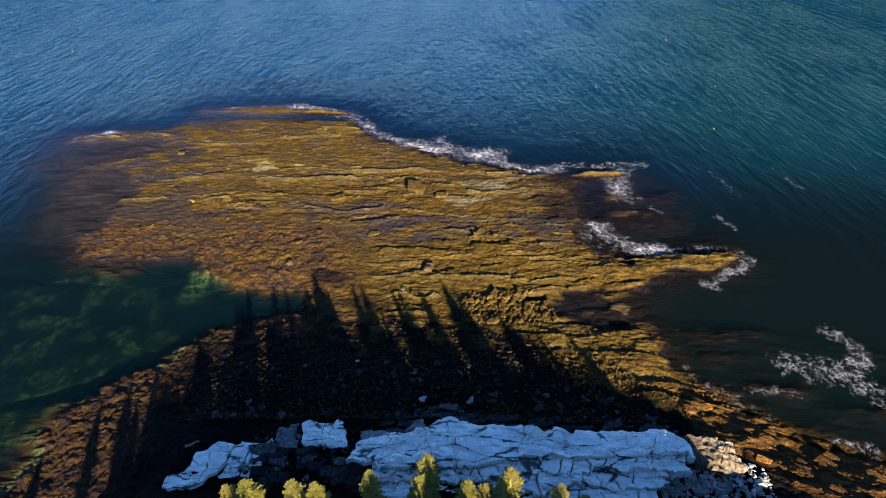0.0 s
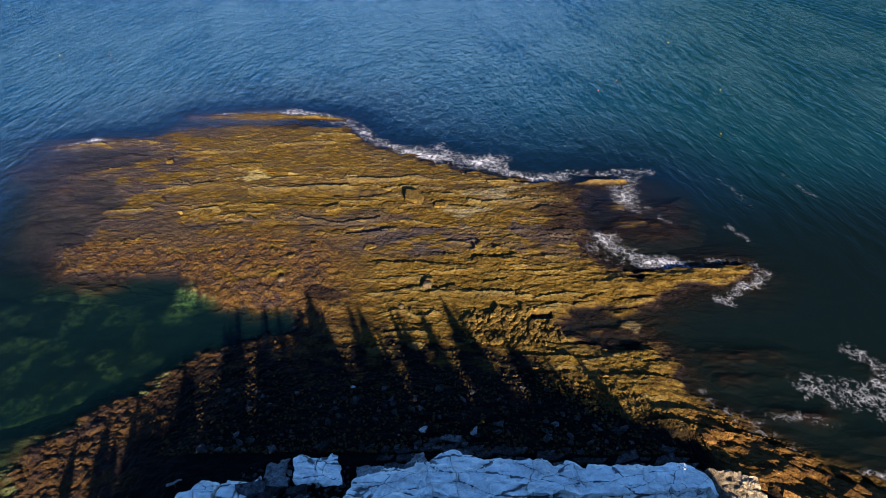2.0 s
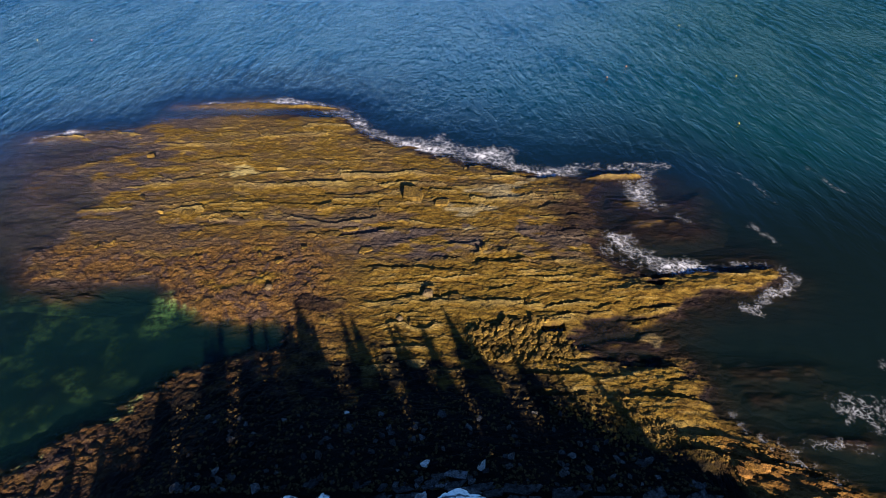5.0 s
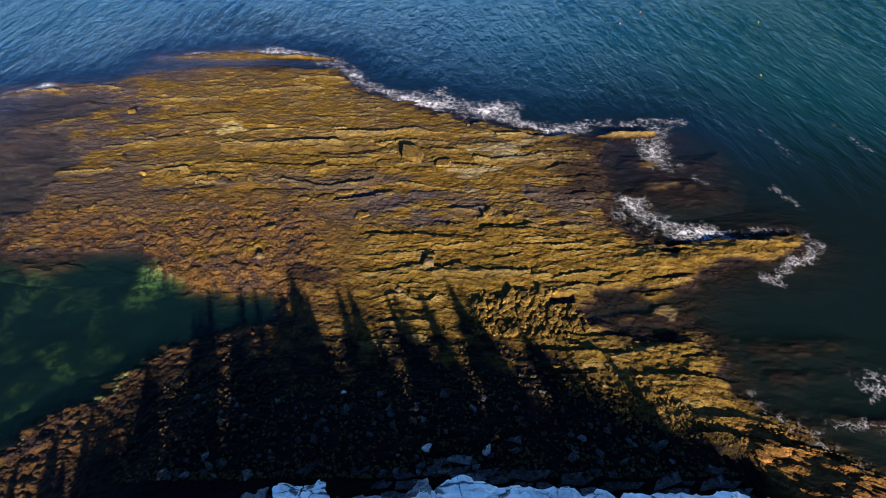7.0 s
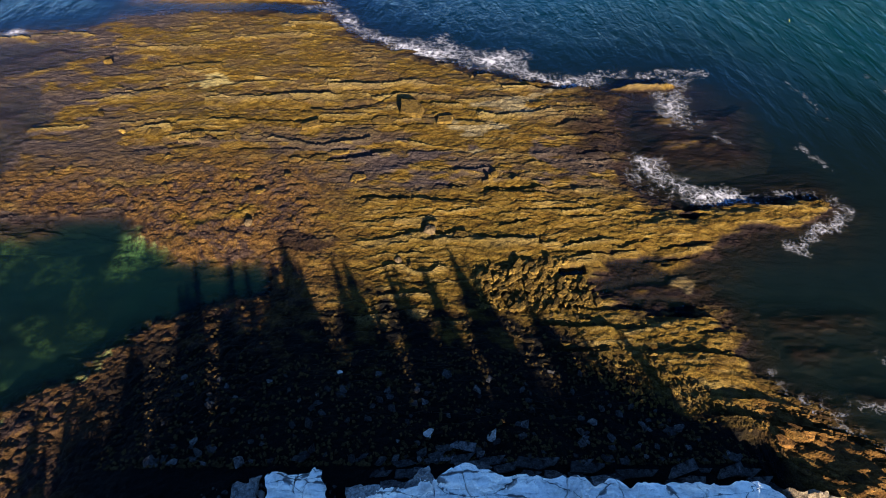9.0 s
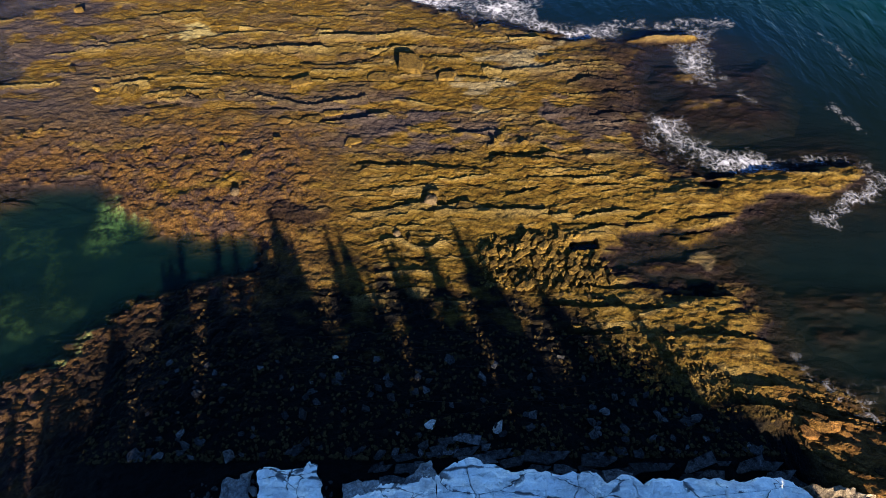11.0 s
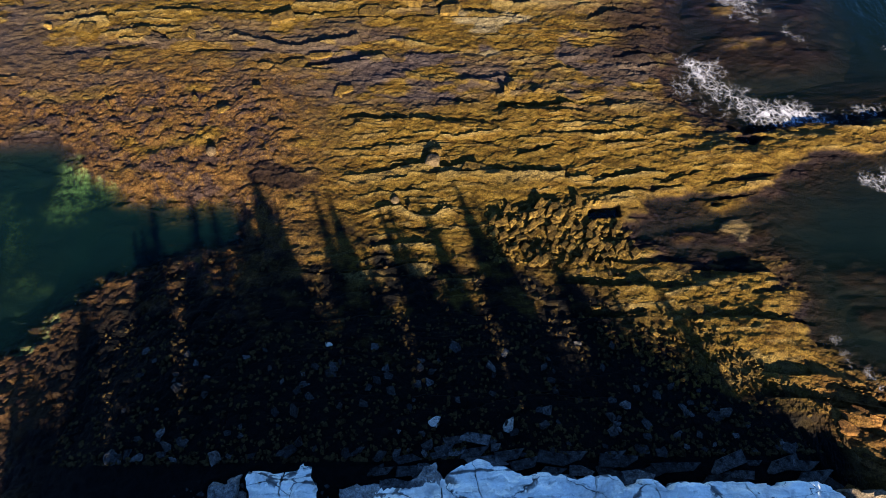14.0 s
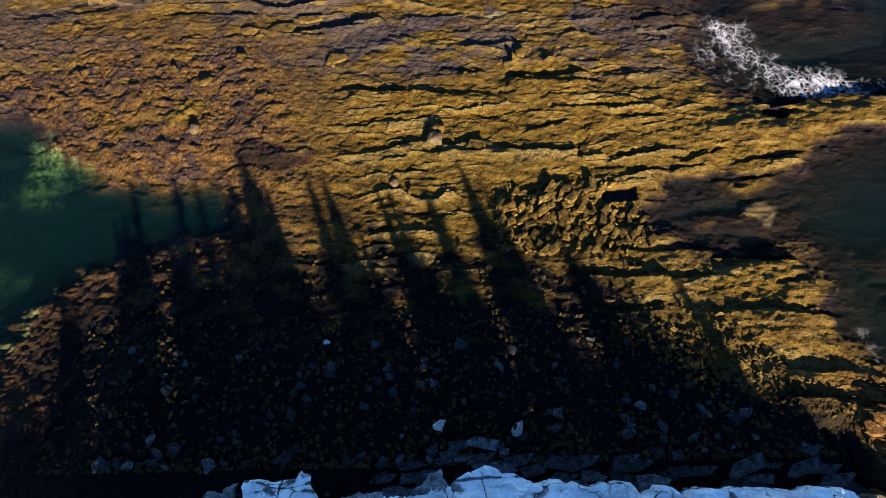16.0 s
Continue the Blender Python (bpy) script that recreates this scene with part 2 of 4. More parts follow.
GROUND = ground_material()
PALE = pale_material()
WATER = water_material()
# dark stone and cobble colours are lowered to carry the beach's tree shade
DARK_STONE = stone_material("dark_shaded_stone", (0.005, 0.0045, 0.004), (0.080, 0.074, 0.066), 0.6)
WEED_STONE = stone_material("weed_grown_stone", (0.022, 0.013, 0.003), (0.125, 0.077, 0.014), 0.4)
COBBLE = stone_material("small_shaded_cobble", (0.008, 0.005, 0.002), (0.070, 0.046, 0.014), 0.5)
OCHRE_STONE = stone_material("orange_brown_shore_rock", (0.018, 0.008, 0.002), (0.15, 0.072, 0.015), 0.6)
TAN_STONE = stone_material("tan_cracked_rock", (0.045, 0.030, 0.014), (0.14, 0.098, 0.050), 0.3)
GREY_STONE = stone_material("speckled_grey_rock", (0.10, 0.09, 0.08), (0.42, 0.39, 0.33), 0.3)
CREAM_STONE = stone_material("sunlit_cream_rock", (0.055, 0.040, 0.023), (0.19, 0.145, 0.092), 0.25)
PALE_STONE = stone_material("pale_dry_stone", (0.14, 0.125, 0.10), (0.44, 0.40, 0.33), 0.4)
NEEDLES = needle_material()
BARK = bark_material()


# ---- small tools ----
TABLE = np.random.RandomState(7).rand(512, 512)


def wob(x, y, seed=0):
    """Smooth noise from 0 to 1 on arrays, one unit a cell."""
    x, y = np.asarray(x, float) + 37.7 * seed + 1000, np.asarray(y, float) + 91.3 * seed + 1000
    i, j = np.floor(x).astype(int), np.floor(y).astype(int)
    fx, fy = x - i, y - j
    fx, fy = fx * fx * fx * (fx * (6 * fx - 15) + 10), fy * fy * fy * (fy * (6 * fy - 15) + 10)
    a, b = TABLE[i % 512, j % 512], TABLE[(i + 1) % 512, j % 512]
    c, d = TABLE[i % 512, (j + 1) % 512], TABLE[(i + 1) % 512, (j + 1) % 512]
    return (a * (1 - fx) + b * fx) * (1 - fy) + (c * (1 - fx) + d * fx) * fy


def rough_noise(x, y, seed=0, octaves=4):
    """Layered noise around 0, about -0.5 to 0.5."""
    total, size = 0, 1.0
    for k in range(octaves):
        total = total + size * (wob(x * 2 ** k, y * 2 ** k, seed + 3 * k) - 0.5)
        size *= 0.5
    return total


def chance_of(a, b=0, seed=0):
    """A fixed random number from 0 to 1 for whole numbers on arrays."""
    a, b = np.asarray(a).astype(int), np.asarray(b).astype(int)
    return TABLE[(a * 7 + b * 131 + seed * 53) % 512, (a * 61 + b * 17 + seed * 97) % 512]


def step(a, b, v):
    f = np.clip((v - a) / (b - a), 0, 1)
    return f * f * (3 - 2 * f)


def inside(poly, x, y):
    """Signed distance to a closed outline, plus inside."""
    best, odd = np.full(np.shape(x), 1e9), np.zeros(np.shape(x), bool)
    for (ax, ay), (bx, by) in zip(poly, poly[1:] + poly[:1]):
        dx, dy = bx - ax, by - ay
        f = np.clip(((x - ax) * dx + (y - ay) * dy) / (dx * dx + dy * dy), 0, 1)
        best = np.minimum(best, (x - ax - f * dx) ** 2 + (y - ay - f * dy) ** 2)
        if dy:
            odd ^= ((ay > y) != (by > y)) & (x < ax + dx * (y - ay) / dy)
    return np.where(odd, 1, -1) * np.sqrt(best)


def near_line(line, x, y):
    """Distance to an open line."""
    best = np.full(np.shape(x), 1e9)
    for (ax, ay), (bx, by) in zip(line, line[1:]):
        dx, dy = bx - ax, by - ay
        f = np.clip(((x - ax) * dx + (y - ay) * dy) / (dx * dx + dy * dy), 0, 1)
        best = np.minimum(best, (x - ax - f * dx) ** 2 + (y - ay - f * dy) ** 2)
    return np.sqrt(best)


def steps_to(stops):
    """Grid lines from (start, spacing) stops to the last start."""
    out = []
    for (a, s), (b, _) in zip(stops, stops[1:]):
        n = max(1, round((b - a) / s))
        out += [a + (b - a) * k / n for k in range(n)]
    return np.array(out + [stops[-1][0]])


def sheet(name, xs, ys, height, material, attrs, smooth=True):
    """One grid mesh of given lines, heights and point values."""
    nx, ny = len(xs), len(ys)
    gx, gy = np.meshgrid(xs, ys)
    co = np.stack([gx, gy, height], -1).reshape(-1, 3)
    k = np.arange(nx * ny).reshape(ny, nx)
    quads = np.stack([k[:-1, :-1], k[:-1, 1:], k[1:, 1:], k[1:, :-1]], -1).reshape(-1, 4)
    me = bpy.data.meshes.new(name)
    me.vertices.add(len(co))
    me.vertices.foreach_set("co", co.ravel())
    me.loops.add(quads.size)
    me.loops.foreach_set("vertex_index", quads.ravel().astype(np.int32))
    me.polygons.add(len(quads))
    me.polygons.foreach_set("loop_start", (np.arange(len(quads)) * 4).astype(np.int32))
    me.update(calc_edges=True)
    me.polygons.foreach_set("use_smooth", np.full(len(quads), smooth))
    for key, v in attrs.items():
        a = me.attributes.new(key, "FLOAT", "POINT")
        a.data.foreach_set("value", np.ascontiguousarray(v, np.float32).ravel())
    me.materials.append(material)
    return new(name, me)


def mesh_of(name, bm, material, smooth=False):
    me = bpy.data.meshes.new(name)
    bm.to_mesh(me)
    bm.free()
    for p in me.polygons:
        p.use_smooth = smooth
    me.materials.append(material)
    return me


def part(name, bm, material, parent, label="", smooth=False):
    ob = new(name, mesh_of(name, bm, material, smooth))
    ob.parent = parent
    return tagged(ob, label) if label else ob


# ---- the shore's plan ----
NORTH_REEF = [(-12.5, -6.0), (-14.6, -3.8), (-17.5, -4.1), (-22.7, -3.6), (-25.8, -0.7), (-30.9, 2.8), (-40.0, 1.6), (-46.6, 2.1),
              (-48.0, 7.0), (-47.0, 14.0), (-46.0, 20.0), (-50.0, 26.0), (-59.5, 28.4), (-51.0, 31.0), (-46.0, 36.0), (-52.0, 38.3),
              (-66.0, 38.8), (-60.0, 40.7), (-51.0, 42.0), (-47.0, 46.0), (-34.0, 48.0), (-14.7, 46.7), (-9.1, 39.7), (-2.4, 35.8),
              (5.6, 31.4), (14.1, 28.1), (18.8, 25.8), (27.5, 23.4), (26.0, 17.3), (25.4, 11.3), (25.1, 6.0), (28.1, 3.5), (29.7, 1.9),
              (37.4, 3.0), (45.0, 3.6), (46.2, 2.3), (44.5, 0.8), (39.4, -1.1), (32.6, -2.3)]
SOUTH_SHORE = [(31.4, -3.9), (23.9, -4.6), (20.1, -5.3), (18.5, -7.5), (21.3, -10.0), (28.4, -10.4), (30.7, -13.0), (30.1, -16.0),
               (30.9, -18.7), (33.0, -20.5), (36.3, -22.8), (38.5, -25.0), (43.0, -27.0), (50.0, -29.5), (70.0, -36.0), (120.0, -60.0),
               (900.0, -400.0), (900.0, -3000.0), (-900.0, -3000.0), (-900.0, -400.0), (-120.0, -90.0), (-60.0, -52.0), (-42.0, -36.0),
               (-34.5, -29.0), (-34.0, -22.5), (-31.4, -18.9), (-29.1, -16.9), (-26.3, -15.3), (-23.6, -12.9), (-22.7, -11.1),
               (-15.6, -9.2), (-13.3, -8.0)]
LAND = NORTH_REEF + SOUTH_SHORE
ISLET_FAR = [(-46.6, 51.5), (-38.0, 53.0), (-31.4, 53.4), (-22.0, 52.2), (-15.2, 50.0), (-24.0, 50.6), (-31.0, 50.6), (-38.0, 50.8)]
ISLET_EAST = [(26.5, 24.9), (31.0, 26.4), (36.0, 25.8), (35.4, 24.3), (30.0, 24.2)]
SHALLOW_WEST = [(-46.0, 1.0), (-52.0, 5.0), (-57.0, 14.0), (-62.0, 24.0), (-70.0, 29.5), (-66.0, 38.0), (-46.0, 38.0), (-30.0, 20.0), (-30.0, 4.0)]
SHALLOW_EAST = [(26.0, -8.0), (40.0, -10.5), (52.0, -12.0), (58.0, -20.0), (50.0, -26.0), (36.0, -21.0), (29.0, -14.0)]
# long ledges that drop to the north: ends and height of the drop
LEDGES = [(-6.1, 3.9, 7.6, 3.2, 0.55), (-26.0, 18.2, -11.0, 17.2, 0.5), (8.0, 4.9, 15.6, 4.3, 0.5), (15.2, 2.8, 22.3, 2.5, 0.45),
          (15.4, -3.0, 20.2, -2.0, 0.45), (25.5, -3.1, 31.3, -2.2, 0.5), (5.0, -1.5, 8.2, -1.9, 0.4), (21.3, -3.0, 24.8, -1.8, 0.4),
          (21.6, -15.1, 29.0, -14.6, 0.3), (12.3, -14.8, 18.1, -14.8, 0.35), (22.1, -11.9, 28.0, -10.9, 0.35), (12.6, -12.2, 18.6, -12.1, 0.3),
          (-25.8, 15.2, -22.4, 14.2, 0.4), (-10.7, 9.9, -6.8, 9.7, 0.35), (-5.5, 20.6, -1.6, 23.2, 0.35), (-34.6, 25.4, -26.0, 27.5, 0.35),
          (-25.1, 33.4, -18.7, 32.9, 0.6), (-8.8, 20.4, -5.4, 20.7, 0.3), (24.0, -20.4, 32.5, -21.8, 1.9)]
MORE_LEDGES = [(-49.3, 38.8, -44.4, 39.3, 0.3), (-34.7, 30.7, -26.3, 31.2, 0.4), (-22.3, 36.8, -17.0, 37.7, 0.3), (-7.4, 23.3, -2.6, 24.7, 0.3), (-38.5, 29.4, -31.2, 30.5, 0.3),
               (2.7, 5.8, 6.4, 5.8, 0.4), (8.3, 5.1, 14.7, 5.2, 0.6), (9.2, -0.4, 12.8, 0.8, 0.5), (20.7, -2.9, 23.6, -1.9, 0.5), (2.0, -2.1, 6.6, -2.0, 0.3), (-4.3, 0.7, -0.2, 1.6, 0.3),
               (11.3, 1.8, 17.8, 2.0, 0.3), (23.2, -4.7, 28.7, -4.2, 0.3), (-45.4, 38.4, -41.0, 41.2, 0.3), (-8.3, 16.6, -2.2, 16.6, 0.3), (-20.7, 12.1, -12.1, 12.2, 0.3)]
SOUTH_BEDS = [(22.0, -14.9, 30.0, -15.2, 0.6), (11.5, -12.1, 23.0, -12.4, 0.4), (12.6, -10.4, 22.5, -10.1, 0.5), (22.0, -10.9, 29.0, -11.3, 0.7), (14.0, -15.0, 18.0, -14.2, 0.5),
              (15.5, -11.5, 18.5, -12.0, 0.4), (25.0, -18.9, 30.0, -19.2, 0.9), (26.0, -13.0, 29.0, -12.8, 0.4), (19.5, -15.2, 22.0, -15.3, 0.4)]
FINGER_EDGE = [(28.0, 0.2), (35.7, 2.3), (45.2, 3.5)]


def shade_edge(y):
    """Eastern edge of the trees' shade, where dark beach colours give way to sunlit ledges."""
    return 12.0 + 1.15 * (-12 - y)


def mottle_at(x, y):
    return rough_noise(x / 5, y / 2, 51, 4)


def shape(x, y):
    """Height of the ground at x, y and the values that say what covers it."""
    ragged = 1.5 * rough_noise(x / 7, y / 3, 1) + 0.9 * rough_noise(x / 2.2, y / 0.9, 2)
    land = inside(LAND, x, y)
    sd = np.maximum(land + ragged * step(25, 4, np.abs(land)), np.maximum(inside(ISLET_FAR, x, y), inside(ISLET_EAST, x, y)) + 0.4 * ragged)
    west, east = inside(SHALLOW_WEST, x, y), inside(SHALLOW_EAST, x, y)
    z = np.where(sd > 0, 0.75 * (1 - np.exp(-np.clip(sd, 0, 60) / (3.0 + 11 * step(-18, -40, x) * step(-6, 0, y) + 3 * step(-15, -23, x) * step(-6, -10, y)))), np.maximum(-(0.16 + 0.20 * step(-10, -13, x) * step(3, 0, y) * step(-22, -17, y)) * -sd, -7.0))
    z = np.where(sd < 0, np.maximum(z, -0.50 + 0.10 * np.clip(west, 0, 3) + 0.35 * np.minimum(west, 0) + 0.45 * rough_noise(x / 5, y / 3, 5)), z)
    z = np.where(sd < 0, np.maximum(z, -0.75 + 0.06 * np.clip(east, 0, 3) + 0.3 * np.minimum(east, 0) + 0.9 * rough_noise(x / 6, y / 2.5, 6)), z)
    cove = np.maximum(inside([(18.0, -5.0), (31.0, -4.0), (31.0, -10.5), (20.0, -10.5)], x, y), inside([(24.0, 5.0), (43.0, 8.0), (44.0, 22.0), (26.0, 24.0)], x, y) - 1.5)
    z = np.where(sd < 0, np.maximum(z, -0.62 + 0.22 * np.clip(cove, 0, 2) + 0.35 * np.minimum(cove, 0) + 0.5 * rough_noise(x / 4, y / 2, 7)), z)
    inlet = step(-12, -26, x) * step(9, -3, y) * step(-26, -18, y) * (sd < 0)
    z = np.where(inlet > 0, np.maximum(z, -1.15 - 5.5 * (1 - inlet) + 0.6 * rough_noise(x / 6, y / 5, 8)), z)
    z = z + 0.55 * step(0.0, 0.7, inside(ISLET_EAST, x, y) + 0.3 * ragged) + 0.2 * step(0.0, 0.7, inside(ISLET_FAR, x, y) + 0.3 * ragged)
    shore = step(1.0, 7.0 + 11 * step(-15, -23, x), sd)
    z = z + shore * (1.3 - 0.75 * step(9, 14, x) * step(33, 29, x)) * step(-10, -24, y)
    bank = step(-31.0, -36, y) * step(-30, -20, x) * step(40, 30, x) * shore
    z = z - 0.6 * step(-5, -3.5, x) * step(26.5, 25, x) * step(-33.5, -32.5, y) * step(-25.5, -26.5, y)
    z = z + bank * 2.2 + shore * np.clip((-34 - y) * 0.05, 0, 12)
    # layered ledges: gentle backs towards the south, drops to the north
    rocky = step(-1.5, 1.2, sd) * step(-23.5, -19, y + 15 * step(25, 29, x))
    lump = step(-2, -14, x) * step(16, 6, y) * step(-26, -20, y + 30 * step(-20, -28, x))
    a = radians(2.5) + radians(4) * step(0, 30, x)
    u, v = x * np.cos(a) + y * np.sin(a), -x * np.sin(a) + y * np.cos(a)
    east_shore = step(-18.5, -21.5, y + 0.2 * (x - 28)) * step(25, 29, x)
    u, v = u + east_shore * (0.927 * x - 0.375 * y - u), v + east_shore * (0.375 * x + 0.927 * y - v)
    v = v + 2.0 * rough_noise(x / 32, y / 12, 11, 2) + 0.42 * rough_noise(x / 7, y / 3, 12, 3)
    strata, low, crest = np.zeros_like(z), np.zeros_like(z), np.zeros_like(z)
    for size, amp, reach, seed in ((3.4, 0.30, 10.0, 21), (1.45, 0.23, 5.0, 22), (0.66, 0.09, 2.4, 23)):
        joint = u / reach + 0.5 * rough_noise(u / 3, v / 2.5, seed + 5, 3) + 0.37 * v / size
        block = np.floor(joint)
        s = v / size + 0.75 * rough_noise(u / (1.1 * reach), v / (2 * size), seed, 3) + 0.7 * (chance_of(block, 0, seed + 1) - 0.5) \
            + (0.10 / size) * rough_noise(u / 0.9, v / 0.7, seed + 8, 3)
        row = np.floor(s)
        f = s - row
        power = np.clip(3.0 * chance_of(row, block, seed) - 1.45, 0, 1.35)
        power = power * step(0.28, 0.5, wob(u / reach * 1.4, v / size, seed + 9))
        fall = 0.10 / size
        tooth = np.where(f < 1 - fall, f / (1 - fall), (1 - f) / fall)
        amp = amp * (1 + (0.35 if size > 3 else -0.5 if size < 1 else -0.15) * step(9, 16, y))
        strata = strata + amp * power * (tooth ** 1.3 - 0.4) + 0.3 * amp * (chance_of(row, block, seed + 2) - 0.5)
        low = low + (1 - f) * amp * power * 2.0
        crest = np.maximum(crest, step(0.55, 0.98, tooth) * np.clip(power, 0, 1) * (0.5 + amp))
    beds = step(12, 16, x) * step(31, 27, x) * step(-8, -10, y) * step(-22, -20, y)
    z = z + strata * rocky * (1 - 0.95 * lump) * (1 - 0.75 * beds)
    for x0, y0, x1, y1, drop in LEDGES + MORE_LEDGES + SOUTH_BEDS:
        box = (x > x0 - 3) & (x < x1 + 3) & (y > min(y0, y1) - 6) & (y < max(y0, y1) + 3)
        bx, by = x[box], y[box]
        f = (bx - x0) / (x1 - x0)
        d = y0 + (y1 - y0) * f - by + 0.36 * rough_noise(bx / 2.4, by * 0 + y0, 31, 5)
        ends = step(-0.08, 0.12, f + 0.12 * rough_noise(bx / 2, by, 33, 3)) * step(1.08, 0.88, f + 0.12 * rough_noise(bx / 2, by, 34, 3))
        ends = ends * (0.55 + 0.9 * wob(bx / 1.7, by * 0 + y0, 35))
        z[box] += ends * 0.28 * drop * step(-0.02, 0.08, d) * step(2.6 + 2 * wob(bx / 2, by, 36), 0.3, d) - ends * 0.12 * step(-0.8, -0.02, d) * step(0.08, -0.02, d)
    z = z + 0.16 * step(1.3, 0.5, np.hypot(x - 26.6, 1.3 * (y + 7.2)) + 1.4 * rough_noise(x / 1.1, y / 1.1, 48, 3))
    edge = near_line(FINGER_EDGE, x, y)
    z = z + 0.32 * step(3.0, 0.3, edge) * step(0, 0.3, sd)
    z = np.where(sd > 1.0, np.maximum(z, 0.05 + 0.1 * wob(x / 1.3, y / 0.7, 45)), z)
    # hollow ground under the broken blocks
    z = z - 0.12 * step(0.0, 0.9, inside([(7.0, -5.2), (13.0, -4.8), (17.6, -6.6), (17.2, -9.6), (12.0, -10.6), (7.6, -9.6)], x, y) + 0.8 * mottle_at(x, y))
    # the dark square slot
    slot = step(1.35, 1.15, np.abs(x - 16.1)) * step(0.62, 0.45, np.abs(y + 5.75 - 0.08 * (x - 16)))
    z = z - 1.3 * slot
    z = z + ((1 - lump) * (0.15 * rough_noise(x / 1.4, y / 0.75, 41, 4) + 0.10 * rough_noise(x / 0.42, y / 0.36, 42, 2)) + 0.06 * lump * rough_noise(x / 0.8, y / 0.8, 46, 3)) * step(-3, 0.5, sd)
    z = z + lump * (0.42 * np.abs(rough_noise(x / 1.3, y / 1.15, 43, 2)) + 0.24 * np.abs(rough_noise(x / 0.5, y / 0.45, 44, 2))) * step(-3, 0.5, sd)
    # what covers it
    mottle = mottle_at(x, y)
    rust = np.clip(lump * step(-0.5, -0.1, mottle + 0.12) + step(-20, -25, x) * step(-8, -12, y), 0, 1)
    far_west = step(-22, -34, x) * step(-2, 2, y)
    mauve = np.clip(0.9 * step(8, 16, y) * step(0.75, 1.05, low + 0.5 * mottle) + 0.85 * step(3, 8, y) * step(0.02, 0.16, rough_noise(x / 4.5, y / 1.7, 52, 5) + 0.06 * step(5, 15, y)) + far_west * step(0.30, 0.0, z + 0.5 * mottle) + 0.9 * np.exp(-((y - 8.6) / 2.6) ** 2) * step(-16, -8, x) * step(17, 9, x) * step(-0.22, 0.12, mottle), 0, 1) * (land > -30) * (y > -14) * (1 - 0.7 * lump * (sd > 0.5)) * (1 - 0.62 * step(12, 18, y) * step(-42, -32, x))
    wet = np.maximum(step(0.34, 0.02, z + 0.35 * mottle), 0.9 * step(17, 25, x + 9 * mottle) * step(4, 8, y) * step(-2, 1, sd) * step(0.6, -0.2, inside(ISLET_EAST, x, y))) * (land > -30) * (1 - far_west) * (1 - 0.5 * lump * step(-0.1, 0.1, z))
    sunken = step(-12, -16, x) * step(1, -3, y)
    rust, wet = np.maximum(rust, sunken), np.maximum(wet * (1 - 0.85 * sunken), 0.45 * step(-18, -23, x) * step(-9, -13, y))
    bare = 0.85 * step(0.02, 0.3, rough_noise(x / 3, y / 1.2, 55, 4) + 0.12) * step(0.0, 0.25, inside([(4.5, 19.5), (9.0, 23.0), (17.0, 25.0), (15.0, 18.0), (11.0, 13.5), (6.0, 12.5)], x, y) * 0.2 + mottle) \
        + 0.35 * step(1.5, 0.6, np.hypot(x - 26.6, 1.3 * (y + 7.2)) + 1.4 * rough_noise(x / 1.1, y / 1.1, 48, 3))
    wet = np.maximum(wet, 0.8 * step(-24, -28, x) * step(8, 5, y) * step(-2, 1, y) * step(0.3, 0.05, z))
    wet = np.maximum(wet, 0.85 * step(1.5, 0.8, np.hypot(0.5 * (x + 10.6), y + 1.9) + 1.6 * rough_noise(x / 1.8, y / 1.3, 47, 4)))
    pale = step(1.9, 1.2, np.hypot(0.55 * (x + 28.4), y - 26.8) + 2.2 * rough_noise(x / 2.2, y / 1.0, 59, 4))
    ochre = step(26, 31, x + 3 * mottle) * step(-17, -21, y + 0.4 * (x - 30)) * step(-3, 0, sd)
    bed = step(-0.25, -0.8, z) * (sd < 0) * step(-12, -17, x) * step(5, 2, y)
    # beach cover painted dark for the shade, up to the tree shadow's eastern edge
    beach_shade = step(-6.5, -14.0, y + 9 * rough_noise(x / 1.6, y / 1.2, 53, 4)) * step(-28, -21, x + 2 * mottle) * step(2.5, -1.5, x - 1.8 - shade_edge(y) - 5 * mottle)
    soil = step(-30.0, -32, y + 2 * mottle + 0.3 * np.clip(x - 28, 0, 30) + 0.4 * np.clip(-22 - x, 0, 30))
    tuft = 1.6 * rough_noise(x / 2.4, y / 2.4, 57, 3)
    fronds = np.maximum(step(1.9, 0.5, np.hypot(x + 28.8, 0.6 * (y + 2.4)) + tuft), np.maximum(0.40 * step(-0.05, 0.35, rough_noise(x / 2.2, y / 2.0, 58, 3) + 0.05) * step(-22, -26, x) * step(1, -2, y), 0.6 * step(1.1, 0.2, np.hypot(x + 27.8, y + 16.2) + tuft))) * (sd < 0)
    return z, sd, dict(pale=pale, fronds=fronds, crest=crest * rocky * (1 - 0.6 * lump), rust=rust, wet=wet, mauve=mauve, bare=np.clip(bare, 0, 1), ochre=ochre, bed=bed, beach_shade=beach_shade, soil=soil)


# ---- ground and sea ----
FINE = 0.1
gx = steps_to([(-2600, 400), (-200, 20), (-90, 2.0), (-68, FINE * 2), (-36, FINE), (46, FINE * 2), (60, 2.0), (90, 20), (200, 400), (2600, 1)])
gy = steps_to([(-2600, 400), (-200, 20), (-60, 1.0), (-34, FINE), (14, FINE * 1.6), (56, 2.0), (90, 20), (200, 400), (2600, 1)])
gxx, gyy = np.meshgrid(gx, gy)
gz, gsd, cover = shape(gxx, gyy)
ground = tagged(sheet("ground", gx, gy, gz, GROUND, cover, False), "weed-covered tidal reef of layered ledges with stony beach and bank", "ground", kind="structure")


